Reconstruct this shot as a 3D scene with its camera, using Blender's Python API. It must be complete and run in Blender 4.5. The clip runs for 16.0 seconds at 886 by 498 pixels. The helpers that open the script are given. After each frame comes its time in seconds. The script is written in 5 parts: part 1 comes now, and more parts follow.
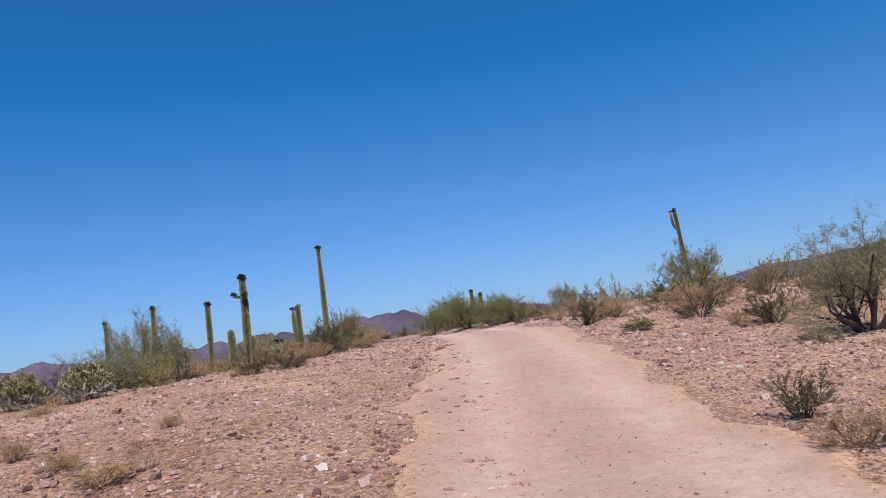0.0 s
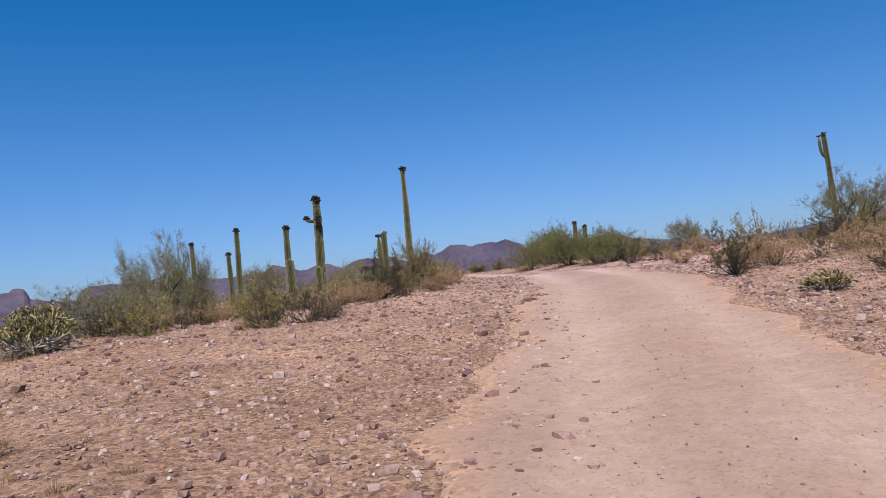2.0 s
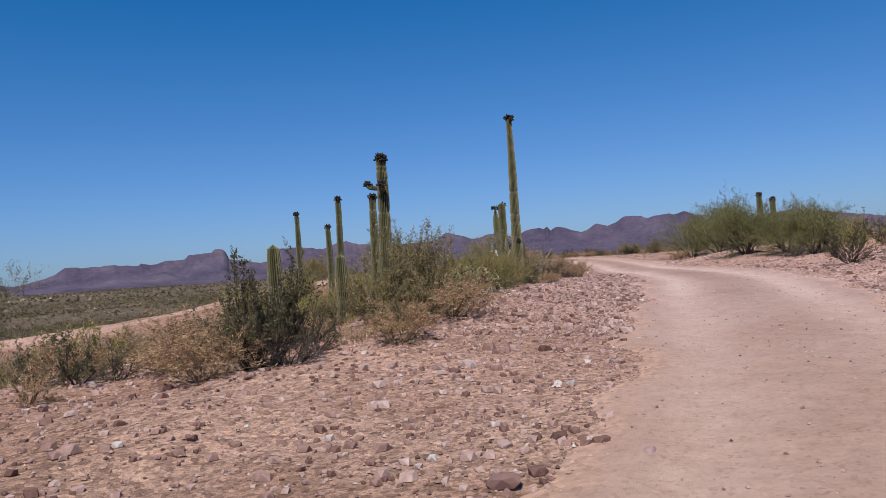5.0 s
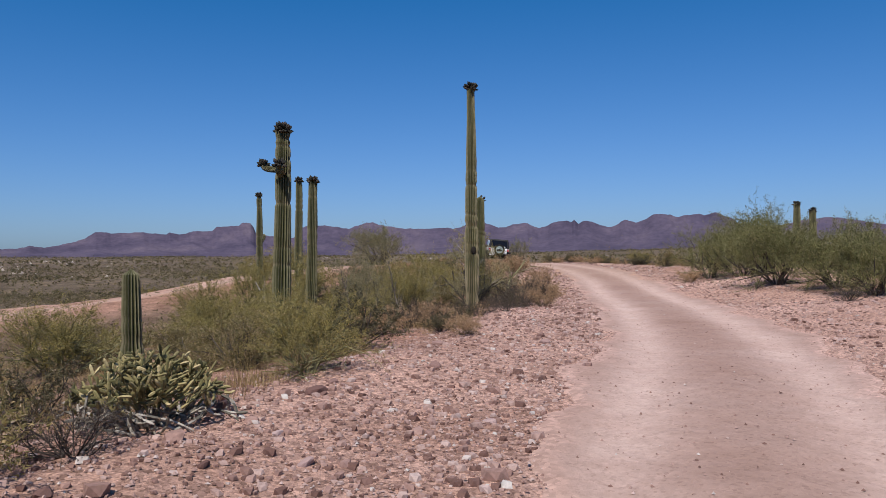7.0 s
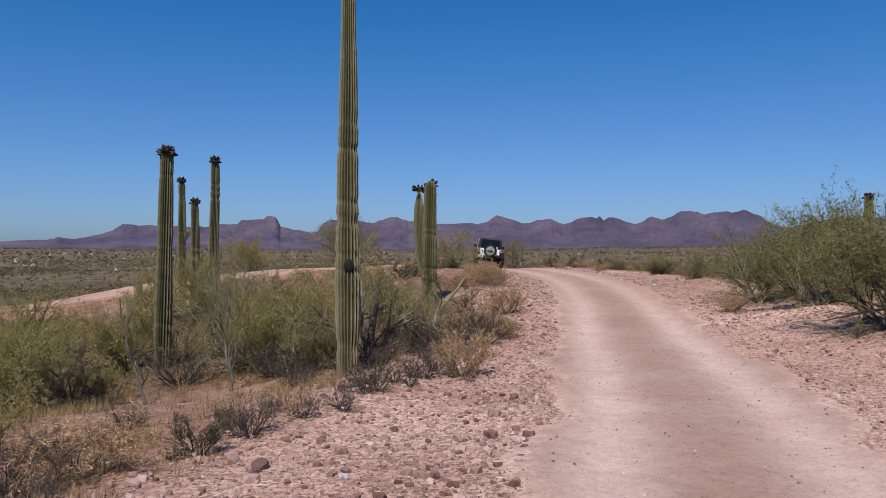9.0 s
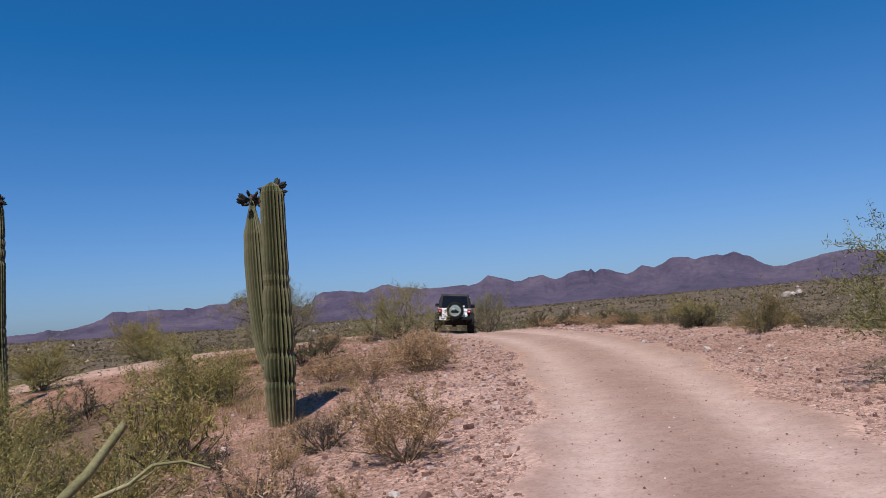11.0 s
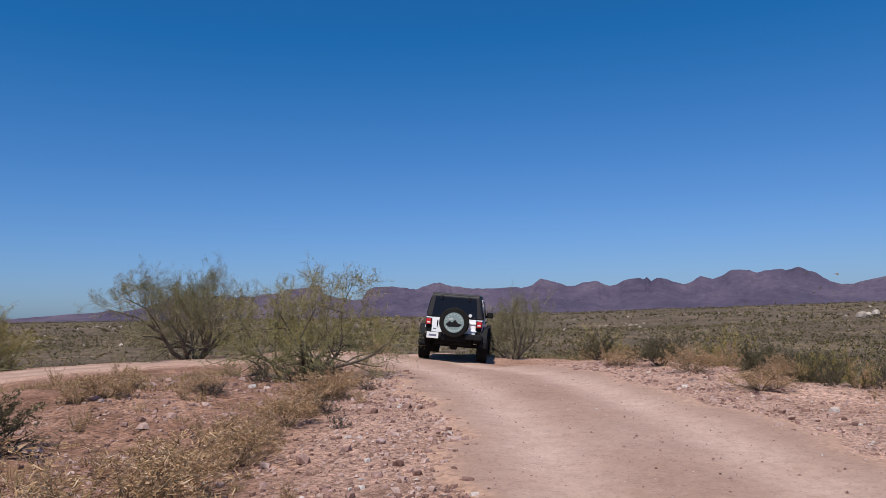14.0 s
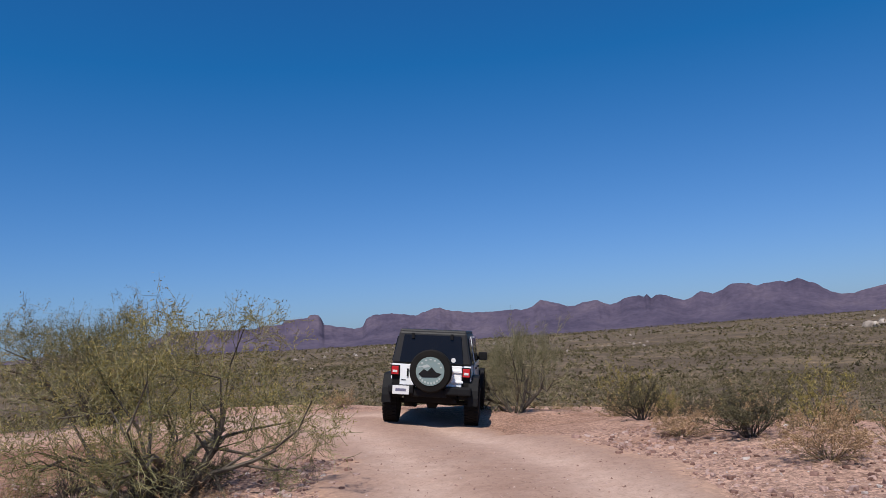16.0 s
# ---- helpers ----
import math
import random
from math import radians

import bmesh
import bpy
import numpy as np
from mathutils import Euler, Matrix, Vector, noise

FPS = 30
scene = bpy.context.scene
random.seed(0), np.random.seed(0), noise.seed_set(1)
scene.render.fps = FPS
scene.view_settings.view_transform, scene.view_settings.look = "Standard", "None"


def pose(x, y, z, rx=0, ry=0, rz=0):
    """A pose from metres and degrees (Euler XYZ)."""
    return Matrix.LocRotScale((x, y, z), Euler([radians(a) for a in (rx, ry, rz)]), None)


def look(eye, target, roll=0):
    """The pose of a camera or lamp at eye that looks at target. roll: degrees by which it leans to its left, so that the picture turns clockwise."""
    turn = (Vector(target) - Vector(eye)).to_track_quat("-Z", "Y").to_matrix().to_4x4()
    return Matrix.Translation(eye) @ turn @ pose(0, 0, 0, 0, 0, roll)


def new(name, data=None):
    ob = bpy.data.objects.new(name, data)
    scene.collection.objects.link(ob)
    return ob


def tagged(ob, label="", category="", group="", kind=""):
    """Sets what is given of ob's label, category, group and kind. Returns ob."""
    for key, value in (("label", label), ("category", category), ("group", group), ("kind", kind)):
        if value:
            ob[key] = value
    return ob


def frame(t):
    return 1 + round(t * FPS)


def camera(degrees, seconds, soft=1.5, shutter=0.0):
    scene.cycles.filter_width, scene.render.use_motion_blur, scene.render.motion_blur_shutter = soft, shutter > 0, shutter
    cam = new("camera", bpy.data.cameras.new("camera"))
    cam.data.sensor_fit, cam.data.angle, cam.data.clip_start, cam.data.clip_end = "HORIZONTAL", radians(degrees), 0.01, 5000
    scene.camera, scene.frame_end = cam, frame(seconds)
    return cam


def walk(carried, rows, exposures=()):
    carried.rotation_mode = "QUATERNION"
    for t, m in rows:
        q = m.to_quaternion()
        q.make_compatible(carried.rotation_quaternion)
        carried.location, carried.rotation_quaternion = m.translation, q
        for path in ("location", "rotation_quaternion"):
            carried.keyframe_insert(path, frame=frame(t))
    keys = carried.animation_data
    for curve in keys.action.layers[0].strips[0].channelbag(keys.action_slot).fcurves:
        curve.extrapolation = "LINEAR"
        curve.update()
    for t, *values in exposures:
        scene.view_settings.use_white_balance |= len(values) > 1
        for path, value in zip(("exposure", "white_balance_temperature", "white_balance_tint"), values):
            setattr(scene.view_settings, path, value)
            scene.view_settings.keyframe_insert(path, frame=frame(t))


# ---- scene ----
cam = camera(60.4, 16.0, soft=0.25)
PATH = [
    (0, 0.000, 0.000, 0.000, 97.365, 8.136, 0.335),
    (0.5, 0.004, 1.079, 0.063, 95.661, 5.118, 2.538),
    (1, 0.045, 2.313, 0.132, 92.588, 4.604, 5.134),
    (1.5, 0.150, 3.762, 0.256, 92.227, 6.631, 6.764),
    (2, 0.223, 5.325, 0.355, 92.970, 5.706, 7.924),
    (2.5, 0.364, 7.010, 0.416, 94.664, 2.634, 9.074),
    (3, 0.486, 8.536, 0.469, 94.161, 1.022, 10.620),
    (3.2, 0.533, 9.186, 0.500, 91.554, 2.437, 13.466),
    (5.3, 0.988, 17.143, 1.202, 91.775, 2.411, 22.260),
    (5.5, 1.046, 17.759, 1.317, 92.023, 0.109, 22.250),
    (6, 1.151, 19.618, 1.551, 94.512, 1.472, 22.478),
    (6.5, 1.124, 21.566, 1.670, 95.249, -0.723, 22.435),
    (7, 1.016, 23.864, 1.805, 90.775, 0.369, 22.684),
    (7.5, 0.868, 26.146, 1.913, 89.858, 1.363, 23.076),
    (8, 0.647, 28.518, 2.067, 89.807, 2.130, 23.873),
    (8.5, 0.286, 31.077, 2.182, 89.976, 1.427, 24.393),
    (9, -0.193, 34.041, 2.252, 90.411, -0.236, 24.504),
    (9.5, -0.701, 36.714, 2.263, 92.898, 0.200, 24.288),
    (10, -1.449, 39.705, 2.195, 94.801, 2.091, 22.957),
    (10.2, -1.771, 40.876, 2.178, 94.851, 3.482, 22.826),
    (12.3, -5.474, 52.979, 2.262, 95.521, 3.466, 25.177),
    (12.5, -5.865, 54.107, 2.296, 95.425, 3.452, 25.179),
    (13, -6.570, 56.361, 2.381, 95.141, 4.334, 25.288),
    (13.5, -7.163, 58.214, 2.476, 95.326, 0.743, 24.993),
    (14, -7.790, 60.049, 2.568, 95.345, 0.933, 27.915),
    (14.5, -8.438, 61.657, 2.663, 95.515, 1.172, 27.906),
    (15, -8.990, 63.038, 2.793, 96.907, -0.344, 27.811),
    (15.5, -9.534, 64.358, 2.911, 97.247, 1.093, 27.766),
    (16, -10.059, 65.578, 2.972, 97.220, 3.124, 28.005),
]
walk(cam, [(t, pose(*p)) for t, *p in PATH], [(0, 0.25), (1.5, 0.23), (3.2, -0.02), (5.3, -0.02), (16, -0.03)])

# ---- sky, sun and exposure ----
SUN_EL, SUN_AZ = radians(58), radians(171)          # azimuth clockwise from +y
world = bpy.data.worlds.new("desert_sky")
scene.world = world
world.use_nodes = True
wt = world.node_tree
sky = wt.nodes.new("ShaderNodeTexSky")
sky.sky_type, sky.sun_disc = "NISHITA", False
sky.sun_elevation, sky.sun_rotation = SUN_EL, SUN_AZ
sky.altitude, sky.air_density, sky.dust_density, sky.ozone_density = 600, 1.0, 1.2, 2.5
back = wt.nodes["Background"]
back.inputs["Strength"].default_value = 0.096
clear = wt.nodes.new("ShaderNodeMix")                 # very clear dry air: a deep blue sky
clear.data_type, clear.blend_type = "RGBA", "MULTIPLY"
clear.inputs["Factor"].default_value = 1.0
clear.inputs["B"].default_value = (0.69, 0.768, 1.138, 1)
deep = wt.nodes.new("ShaderNodeMix")
deep.data_type, deep.blend_type = "RGBA", "SUBTRACT"
deep.inputs["Factor"].default_value = 1.0
deep.inputs["B"].default_value = (1.11, 0.25, 0, 1)
least = wt.nodes.new("ShaderNodeMix")
least.data_type, least.blend_type = "RGBA", "LIGHTEN"
least.inputs["Factor"].default_value = 1.0
least.inputs["B"].default_value = (0.14, 0.5, 1.0, 1)
wt.links.new(sky.outputs["Color"], deep.inputs["A"])
wt.links.new(deep.outputs["Result"], clear.inputs["A"])
wt.links.new(clear.outputs["Result"], least.inputs["A"])
wt.links.new(least.outputs["Result"], back.inputs["Color"])
sun_dir = Vector((math.sin(SUN_AZ) * math.cos(SUN_EL), math.cos(SUN_AZ) * math.cos(SUN_EL), math.sin(SUN_EL)))
sun_data = bpy.data.lights.new("sun", "SUN")
sun_data.energy, sun_data.angle, sun_data.color = 5.0, radians(0.53), (1.0, 0.945, 0.88)
sun = new("sun", sun_data)
sun.matrix_world = look(tuple(sun_dir * 50), (0, 0, 0))

# ---- materials ----
def ramp(nt, fac, stops):
    r = nt.nodes.new("ShaderNodeValToRGB")
    e = r.color_ramp.elements
    while len(e) < len(stops):
        e.new(0.5)
    for el, (pos, col) in zip(e, stops):
        el.position, el.color = pos, (*col, 1)
    nt.links.new(fac, r.inputs["Fac"])
    return r.outputs["Color"]


def mix(nt, fac, a, b, blend="MIX"):
    m = nt.nodes.new("ShaderNodeMix")
    m.data_type, m.blend_type = "RGBA", blend
    for sock, v in ((m.inputs["Factor"], fac), (m.inputs["A"], a), (m.inputs["B"], b)):
        if isinstance(v, bpy.types.NodeSocket):
            nt.links.new(v, sock)
        elif isinstance(v, (int, float)):
            sock.default_value = v
        else:
            sock.default_value = (*v, 1)
    return m.outputs["Result"]


def noise_tex(nt, vec, scale, detail=4.0, rough=0.55, kind="noise"):
    if kind == "noise":
        n = nt.nodes.new("ShaderNodeTexNoise")
        n.inputs["Detail"].default_value, n.inputs["Roughness"].default_value = detail, rough
        out = n.outputs["Fac"]
    else:
        n = nt.nodes.new("ShaderNodeTexVoronoi")
        out = n.outputs["Color" if kind == "cells" else "Distance"]
    n.inputs["Scale"].default_value = scale
    nt.links.new(vec, n.inputs["Vector"])
    return out


def base(name, roughness=0.8, metallic=0.0, spec=0.3):
    m = bpy.data.materials.new(name)
    m.use_nodes = True
    nt = m.node_tree
    b = nt.nodes["Principled BSDF"]
    b.inputs["Roughness"].default_value, b.inputs["Metallic"].default_value = roughness, metallic
    b.inputs["Specular IOR Level"].default_value = spec
    c = nt.nodes.new("ShaderNodeTexCoord")
    return m, nt, b, c.outputs["Object"]


def bump_from(nt, b, height, strength, distance):
    n = nt.nodes.new("ShaderNodeBump")
    n.inputs["Strength"].default_value, n.inputs["Distance"].default_value = strength, distance
    nt.links.new(height, n.inputs["Height"])
    nt.links.new(n.outputs["Normal"], b.inputs["Normal"])


def two_scale(name, dark, mid, light, scale, fine, roughness=0.8, bump=0.4, dist=0.02, spec=0.3, metallic=0.0):
    """A surface with colour varying at two scales and a fine relief."""
    m, nt, b, vec = base(name, roughness, metallic, spec)
    col = ramp(nt, noise_tex(nt, vec, scale), [(0.3, dark), (0.52, mid), (0.75, light)])
    grain = ramp(nt, noise_tex(nt, vec, fine, 6), [(0.3, (0.72, 0.72, 0.72)), (0.7, (1.2, 1.2, 1.2))])
    nt.links.new(mix(nt, 1.0, col, grain, "MULTIPLY"), b.inputs["Base Color"])
    bump_from(nt, b, noise_tex(nt, vec, fine * 0.7, 6), bump, dist)
    return m


def varied(name, stops, per="object", roughness=0.8, spec=0.25, translucent=0.0):
    """Each piece takes its own colour: per object, or per loose island of one mesh."""
    m, nt, b, vec = base(name, roughness, 0.0, spec)
    if per == "object":
        rnd = nt.nodes.new("ShaderNodeObjectInfo").outputs["Random"]
    else:
        rnd = nt.nodes.new("ShaderNodeNewGeometry").outputs["Random Per Island"]
    col = ramp(nt, rnd, stops)
    grain = ramp(nt, noise_tex(nt, vec, 30, 5), [(0.3, (0.75, 0.75, 0.75)), (0.7, (1.15, 1.15, 1.15))])
    out = mix(nt, 1.0, col, grain, "MULTIPLY")
    nt.links.new(out, b.inputs["Base Color"])
    if translucent:
        t = nt.nodes.new("ShaderNodeBsdfTranslucent")
        nt.links.new(out, t.inputs["Color"])
        s = nt.nodes.new("ShaderNodeMixShader")
        s.inputs["Fac"].default_value = translucent
        nt.links.new(b.outputs["BSDF"], s.inputs[1])
        nt.links.new(t.outputs["BSDF"], s.inputs[2])
        nt.links.new(s.outputs["Shader"], nt.nodes["Material Output"].inputs["Surface"])
    return m


def ground_material():
    m, nt, b, vec = base("desert_ground", 0.95, 0, 0.15)
    big = ramp(nt, noise_tex(nt, vec, 0.09, 5), [(0.3, (0.403, 0.259, 0.206)), (0.5, (0.488, 0.324, 0.268)), (0.7, (0.553, 0.391, 0.336))])
    pebbles = ramp(nt, noise_tex(nt, vec, 22, kind="cells"), [(0.1, (0.50, 0.46, 0.44)), (0.5, (0.95, 0.92, 0.90)), (0.9, (1.34, 1.30, 1.27))])
    near = mix(nt, 0.9, big, pebbles, "MULTIPLY")
    chips = ramp(nt, noise_tex(nt, vec, 58, kind="cells"), [(0.1, (0.55, 0.50, 0.47)), (0.5, (0.98, 0.96, 0.95)), (0.9, (1.35, 1.31, 1.28))])
    near = mix(nt, 0.8, near, chips, "MULTIPLY")
    patch = ramp(nt, noise_tex(nt, vec, 0.6, 6), [(0.36, (0.78, 0.72, 0.67)), (0.5, (0.97, 0.95, 0.93)), (0.64, (1.13, 1.12, 1.1))])
    near = mix(nt, 0.8, near, patch, "MULTIPLY")
    warm = nt.nodes.new("ShaderNodeAttribute")            # the soil turns from tan to pink along the road
    warm.attribute_name = "tan"
    near = mix(nt, warm.outputs["Fac"], near, mix(nt, 1.0, near, (0.74, 0.72, 0.62), "MULTIPLY"))
    # the plain far off: tan soil between scrub, told apart by an attribute of the sheet
    at = nt.nodes.new("ShaderNodeAttribute")
    at.attribute_name = "plain"
    scrub = ramp(nt, noise_tex(nt, vec, 0.21, 8, 0.78), [(0.40, (0.0425, 0.0399, 0.0238)), (0.53, (0.0808, 0.0706, 0.0442)), (0.62, (0.145, 0.115, 0.0808)), (0.72, (0.34, 0.264, 0.2))])
    tract = ramp(nt, noise_tex(nt, vec, 0.028, 7, 0.68), [(0.36, (0.55, 0.58, 0.52)), (0.5, (1, 1, 1)), (0.64, (1.9, 1.7, 1.55))])
    scrub = mix(nt, 1.0, scrub, tract, "MULTIPLY")
    clumps = ramp(nt, noise_tex(nt, vec, 0.75, 7, 0.7), [(0.44, (0.42, 0.45, 0.36)), (0.52, (0.9, 0.9, 0.85)), (0.62, (1.75, 1.6, 1.5))])
    scrub = mix(nt, 1.0, scrub, clumps, "MULTIPLY")
    litter = nt.nodes.new("ShaderNodeAttribute")          # plant litter browns earth inside the bend; the bank adds painted shade under brush
    litter.attribute_name = "litter"
    near = mix(nt, litter.outputs["Fac"], near, mix(nt, 1.0, near, ramp(nt, noise_tex(nt, vec, 1.4, 7, 0.7), [(0.35, (0.44, 0.37, 0.32)), (0.65, (0.88, 0.81, 0.75))]), "MULTIPLY"))
    nt.links.new(mix(nt, at.outputs["Fac"], near, scrub), b.inputs["Base Color"])
    relief = mix(nt, 0.5, noise_tex(nt, vec, 16, 9, 0.75), noise_tex(nt, vec, 4.5, kind="cell_distance"))
    bump_from(nt, b, relief, 0.9, 0.07)
    return m


def road_material():
    m, nt, b, vec = base("road_dirt", 0.95, 0, 0.12)
    at = nt.nodes.new("ShaderNodeAttribute")
    at.attribute_name = "track"
    worn = nt.nodes.new("ShaderNodeAttribute")
    worn.attribute_name = "worn"
    frayed = nt.nodes.new("ShaderNodeMath")
    frayed.operation = "ADD"
    nt.links.new(worn.outputs["Fac"], frayed.inputs[0])
    nt.links.new(noise_tex(nt, vec, 2.2, 7, 0.7), frayed.inputs[1])
    blend = ramp(nt, frayed.outputs["Value"], [(0.6, (0, 0, 0)), (1.0, (1, 1, 1))])
    stony = ramp(nt, noise_tex(nt, vec, 0.09, 5), [(0.3, (0.403, 0.259, 0.206)), (0.5, (0.488, 0.324, 0.268)), (0.7, (0.553, 0.391, 0.336))])
    stony = mix(nt, 0.75, stony, ramp(nt, noise_tex(nt, vec, 22, kind="cells"), [(0.1, (0.62, 0.58, 0.56)), (0.5, (0.95, 0.93, 0.92)), (0.9, (1.3, 1.25, 1.22))]), "MULTIPLY")
    soil = ramp(nt, noise_tex(nt, vec, 0.5, 6), [(0.3, (0.275, 0.171, 0.135)), (0.5, (0.32, 0.207, 0.167)), (0.72, (0.36, 0.249, 0.209))])
    dust = ramp(nt, noise_tex(nt, vec, 1.3, 6), [(0.3, (0.471, 0.327, 0.274)), (0.7, (0.544, 0.399, 0.343))])
    col = mix(nt, at.outputs["Fac"], soil, dust)
    grit = ramp(nt, noise_tex(nt, vec, 40, kind="cells"), [(0.05, (0.66, 0.62, 0.6)), (0.3, (1, 1, 1)), (0.95, (1.16, 1.15, 1.14))])
    col = mix(nt, 0.55, col, grit, "MULTIPLY")
    fine = ramp(nt, noise_tex(nt, vec, 6, 8, 0.7), [(0.3, (0.86, 0.84, 0.82)), (0.7, (1.1, 1.1, 1.1))])
    warm = nt.nodes.new("ShaderNodeAttribute")
    warm.attribute_name = "tan"
    stony = mix(nt, warm.outputs["Fac"], stony, mix(nt, 1.0, stony, (0.86, 0.82, 0.72), "MULTIPLY"))
    col = mix(nt, blend, stony, mix(nt, 1.0, col, fine, "MULTIPLY"))
    nt.links.new(mix(nt, warm.outputs["Fac"], col, mix(nt, 1.0, col, (0.99, 0.975, 0.90), "MULTIPLY")), b.inputs["Base Color"])
    bump_from(nt, b, noise_tex(nt, vec, 8, 9, 0.75), 0.7, 0.035)
    return m


def cactus_material():
    m, nt, b, vec = base("saguaro_skin", 0.7, 0, 0.25)
    at = nt.nodes.new("ShaderNodeAttribute")
    at.attribute_name = "rib"
    green = ramp(nt, noise_tex(nt, vec, 1.6, 5), [(0.3, (0.0428, 0.0492, 0.0199)), (0.55, (0.0713, 0.0738, 0.0296)), (0.75, (0.108, 0.0983, 0.0456))])
    spine = ramp(nt, noise_tex(nt, vec, 9, 4), [(0.3, (0.232, 0.2, 0.112)), (0.7, (0.4, 0.344, 0.224))])
    col = mix(nt, at.outputs["Fac"], green, spine)
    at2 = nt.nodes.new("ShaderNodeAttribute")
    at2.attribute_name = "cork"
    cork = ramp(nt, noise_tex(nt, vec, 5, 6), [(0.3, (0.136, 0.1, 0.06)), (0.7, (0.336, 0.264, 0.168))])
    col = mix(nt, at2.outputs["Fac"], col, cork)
    nt.links.new(col, b.inputs["Base Color"])
    bump_from(nt, b, noise_tex(nt, vec, 45, 5), 0.5, 0.01)
    return m


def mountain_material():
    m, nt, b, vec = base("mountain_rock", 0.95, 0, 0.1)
    # distance haze is mixed into the rock colour as a purple-blue tint
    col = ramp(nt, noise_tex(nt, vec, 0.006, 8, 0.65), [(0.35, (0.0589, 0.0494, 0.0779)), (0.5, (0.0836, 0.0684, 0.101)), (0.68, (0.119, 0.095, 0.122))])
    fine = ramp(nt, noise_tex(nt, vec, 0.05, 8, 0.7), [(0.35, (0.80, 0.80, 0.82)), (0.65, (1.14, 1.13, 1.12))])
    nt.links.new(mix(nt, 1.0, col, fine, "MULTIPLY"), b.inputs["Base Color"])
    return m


GROUND, ROAD_DIRT, SKIN, HAZED_ROCK = ground_material(), road_material(), cactus_material(), mountain_material()
STONE = varied("loose_stone", [(0.0, (0.127, 0.0686, 0.0572)), (0.25, (0.216, 0.127, 0.108)), (0.5, (0.294, 0.186, 0.16)), (0.75, (0.353, 0.24, 0.215)), (0.95, (0.412, 0.294, 0.27)), (1.0, (0.49, 0.392, 0.363))], "object", 0.9, 0.2)
GRAVEL = varied("gravel_stone", [(0.0, (0.12, 0.0635, 0.0503)), (0.2, (0.208, 0.119, 0.095)), (0.5, (0.322, 0.201, 0.166)), (0.8, (0.405, 0.278, 0.235)), (0.95, (0.457, 0.334, 0.292)), (1.0, (0.50, 0.455, 0.412))], "island", 0.9, 0.2)
BARK = two_scale("grey_bark", (0.0525, 0.0413, 0.0315), (0.0975, 0.0788, 0.06), (0.165, 0.139, 0.105), 8, 60, 0.85)
PALE_BARK = two_scale("pale_green_bark", (0.105, 0.0938, 0.045), (0.203, 0.184, 0.0863), (0.345, 0.307, 0.173), 3, 50, 0.8)
DARK_BARK = two_scale("dark_twigs", (0.0315, 0.0245, 0.021), (0.0595, 0.0462, 0.0385), (0.105, 0.084, 0.07), 9, 60, 0.85)
GREEN_LEAF = varied("palo_verde_leaf", [(0.0, (0.14, 0.115, 0.0347)), (0.4, (0.249, 0.202, 0.0579)), (0.75, (0.35, 0.28, 0.0886)), (1.0, (0.452, 0.346, 0.154))], "island", 0.75, 0.25, 0.25)
OLIVE_LEAF = varied("creosote_leaf", [(0.0, (0.0536, 0.0499, 0.0224)), (0.4, (0.0857, 0.0765, 0.0336)), (0.8, (0.136, 0.113, 0.056)), (1.0, (0.214, 0.166, 0.098))], "island", 0.7, 0.3, 0.15)
DRY_LEAF = varied("dry_leaf", [(0.0, (0.207, 0.121, 0.0642)), (0.4, (0.38, 0.237, 0.124)), (0.8, (0.536, 0.358, 0.206)), (1.0, (0.657, 0.482, 0.34))], "island", 0.85, 0.2, 0.2)
GREY_LEAF = varied("grey_leaf", [(0.0, (0.0496, 0.0397, 0.0307)), (0.5, (0.0944, 0.0744, 0.057)), (1.0, (0.169, 0.134, 0.102))], "island", 0.85, 0.2, 0.15)
CHOLLA_SKIN = varied("cholla_joint", [(0.0, (0.0768, 0.0714, 0.0308)), (0.5, (0.163, 0.143, 0.0572)), (0.8, (0.317, 0.26, 0.114)), (1.0, (0.461, 0.37, 0.194))], "island", 0.75)
CHOLLA_OLD = varied("cholla_old_wood", [(0.0, (0.10, 0.09, 0.07)), (0.5, (0.22, 0.195, 0.16)), (1.0, (0.40, 0.36, 0.30))], "island", 0.85)
BUD = varied("cactus_bud", [(0.0, (0.015, 0.016, 0.013)), (0.6, (0.032, 0.03, 0.022)), (1.0, (0.07, 0.05, 0.038))], "island", 0.7)
SCRUB = varied("distant_scrub_leaf", [(0.0, (0.0612, 0.0541, 0.0269)), (0.35, (0.102, 0.0887, 0.042)), (0.7, (0.159, 0.133, 0.063)), (0.9, (0.228, 0.169, 0.0966)), (1.0, (0.326, 0.241, 0.168))], "island", 0.85, 0.2, 0.1)
MIXED_LEAF = varied("mixed_leaf", [(0.0, (0.0843, 0.0702, 0.0253)), (0.35, (0.176, 0.141, 0.0466)), (0.65, (0.267, 0.207, 0.0831)), (0.85, (0.351, 0.255, 0.139)), (1.0, (0.451, 0.339, 0.225))], "island", 0.75, 0.25, 0.2)
DUSKY_LEAF = varied("dusky_leaf", [(0.0, (0.0675, 0.0693, 0.0252)), (0.4, (0.135, 0.135, 0.045)), (0.8, (0.216, 0.207, 0.0765)), (1.0, (0.306, 0.279, 0.126))], "island", 0.75, 0.25, 0.2)
STRAW = two_scale("straw_stems", (0.091, 0.063, 0.035), (0.182, 0.133, 0.0735), (0.294, 0.224, 0.133), 8, 60, 0.85)
MESQUITE_LEAF = varied("mesquite_leaf", [(0.0, (0.0885, 0.0885, 0.0379)), (0.5, (0.159, 0.148, 0.0696)), (1.0, (0.266, 0.24, 0.139))], "island", 0.8, 0.2, 0.2)
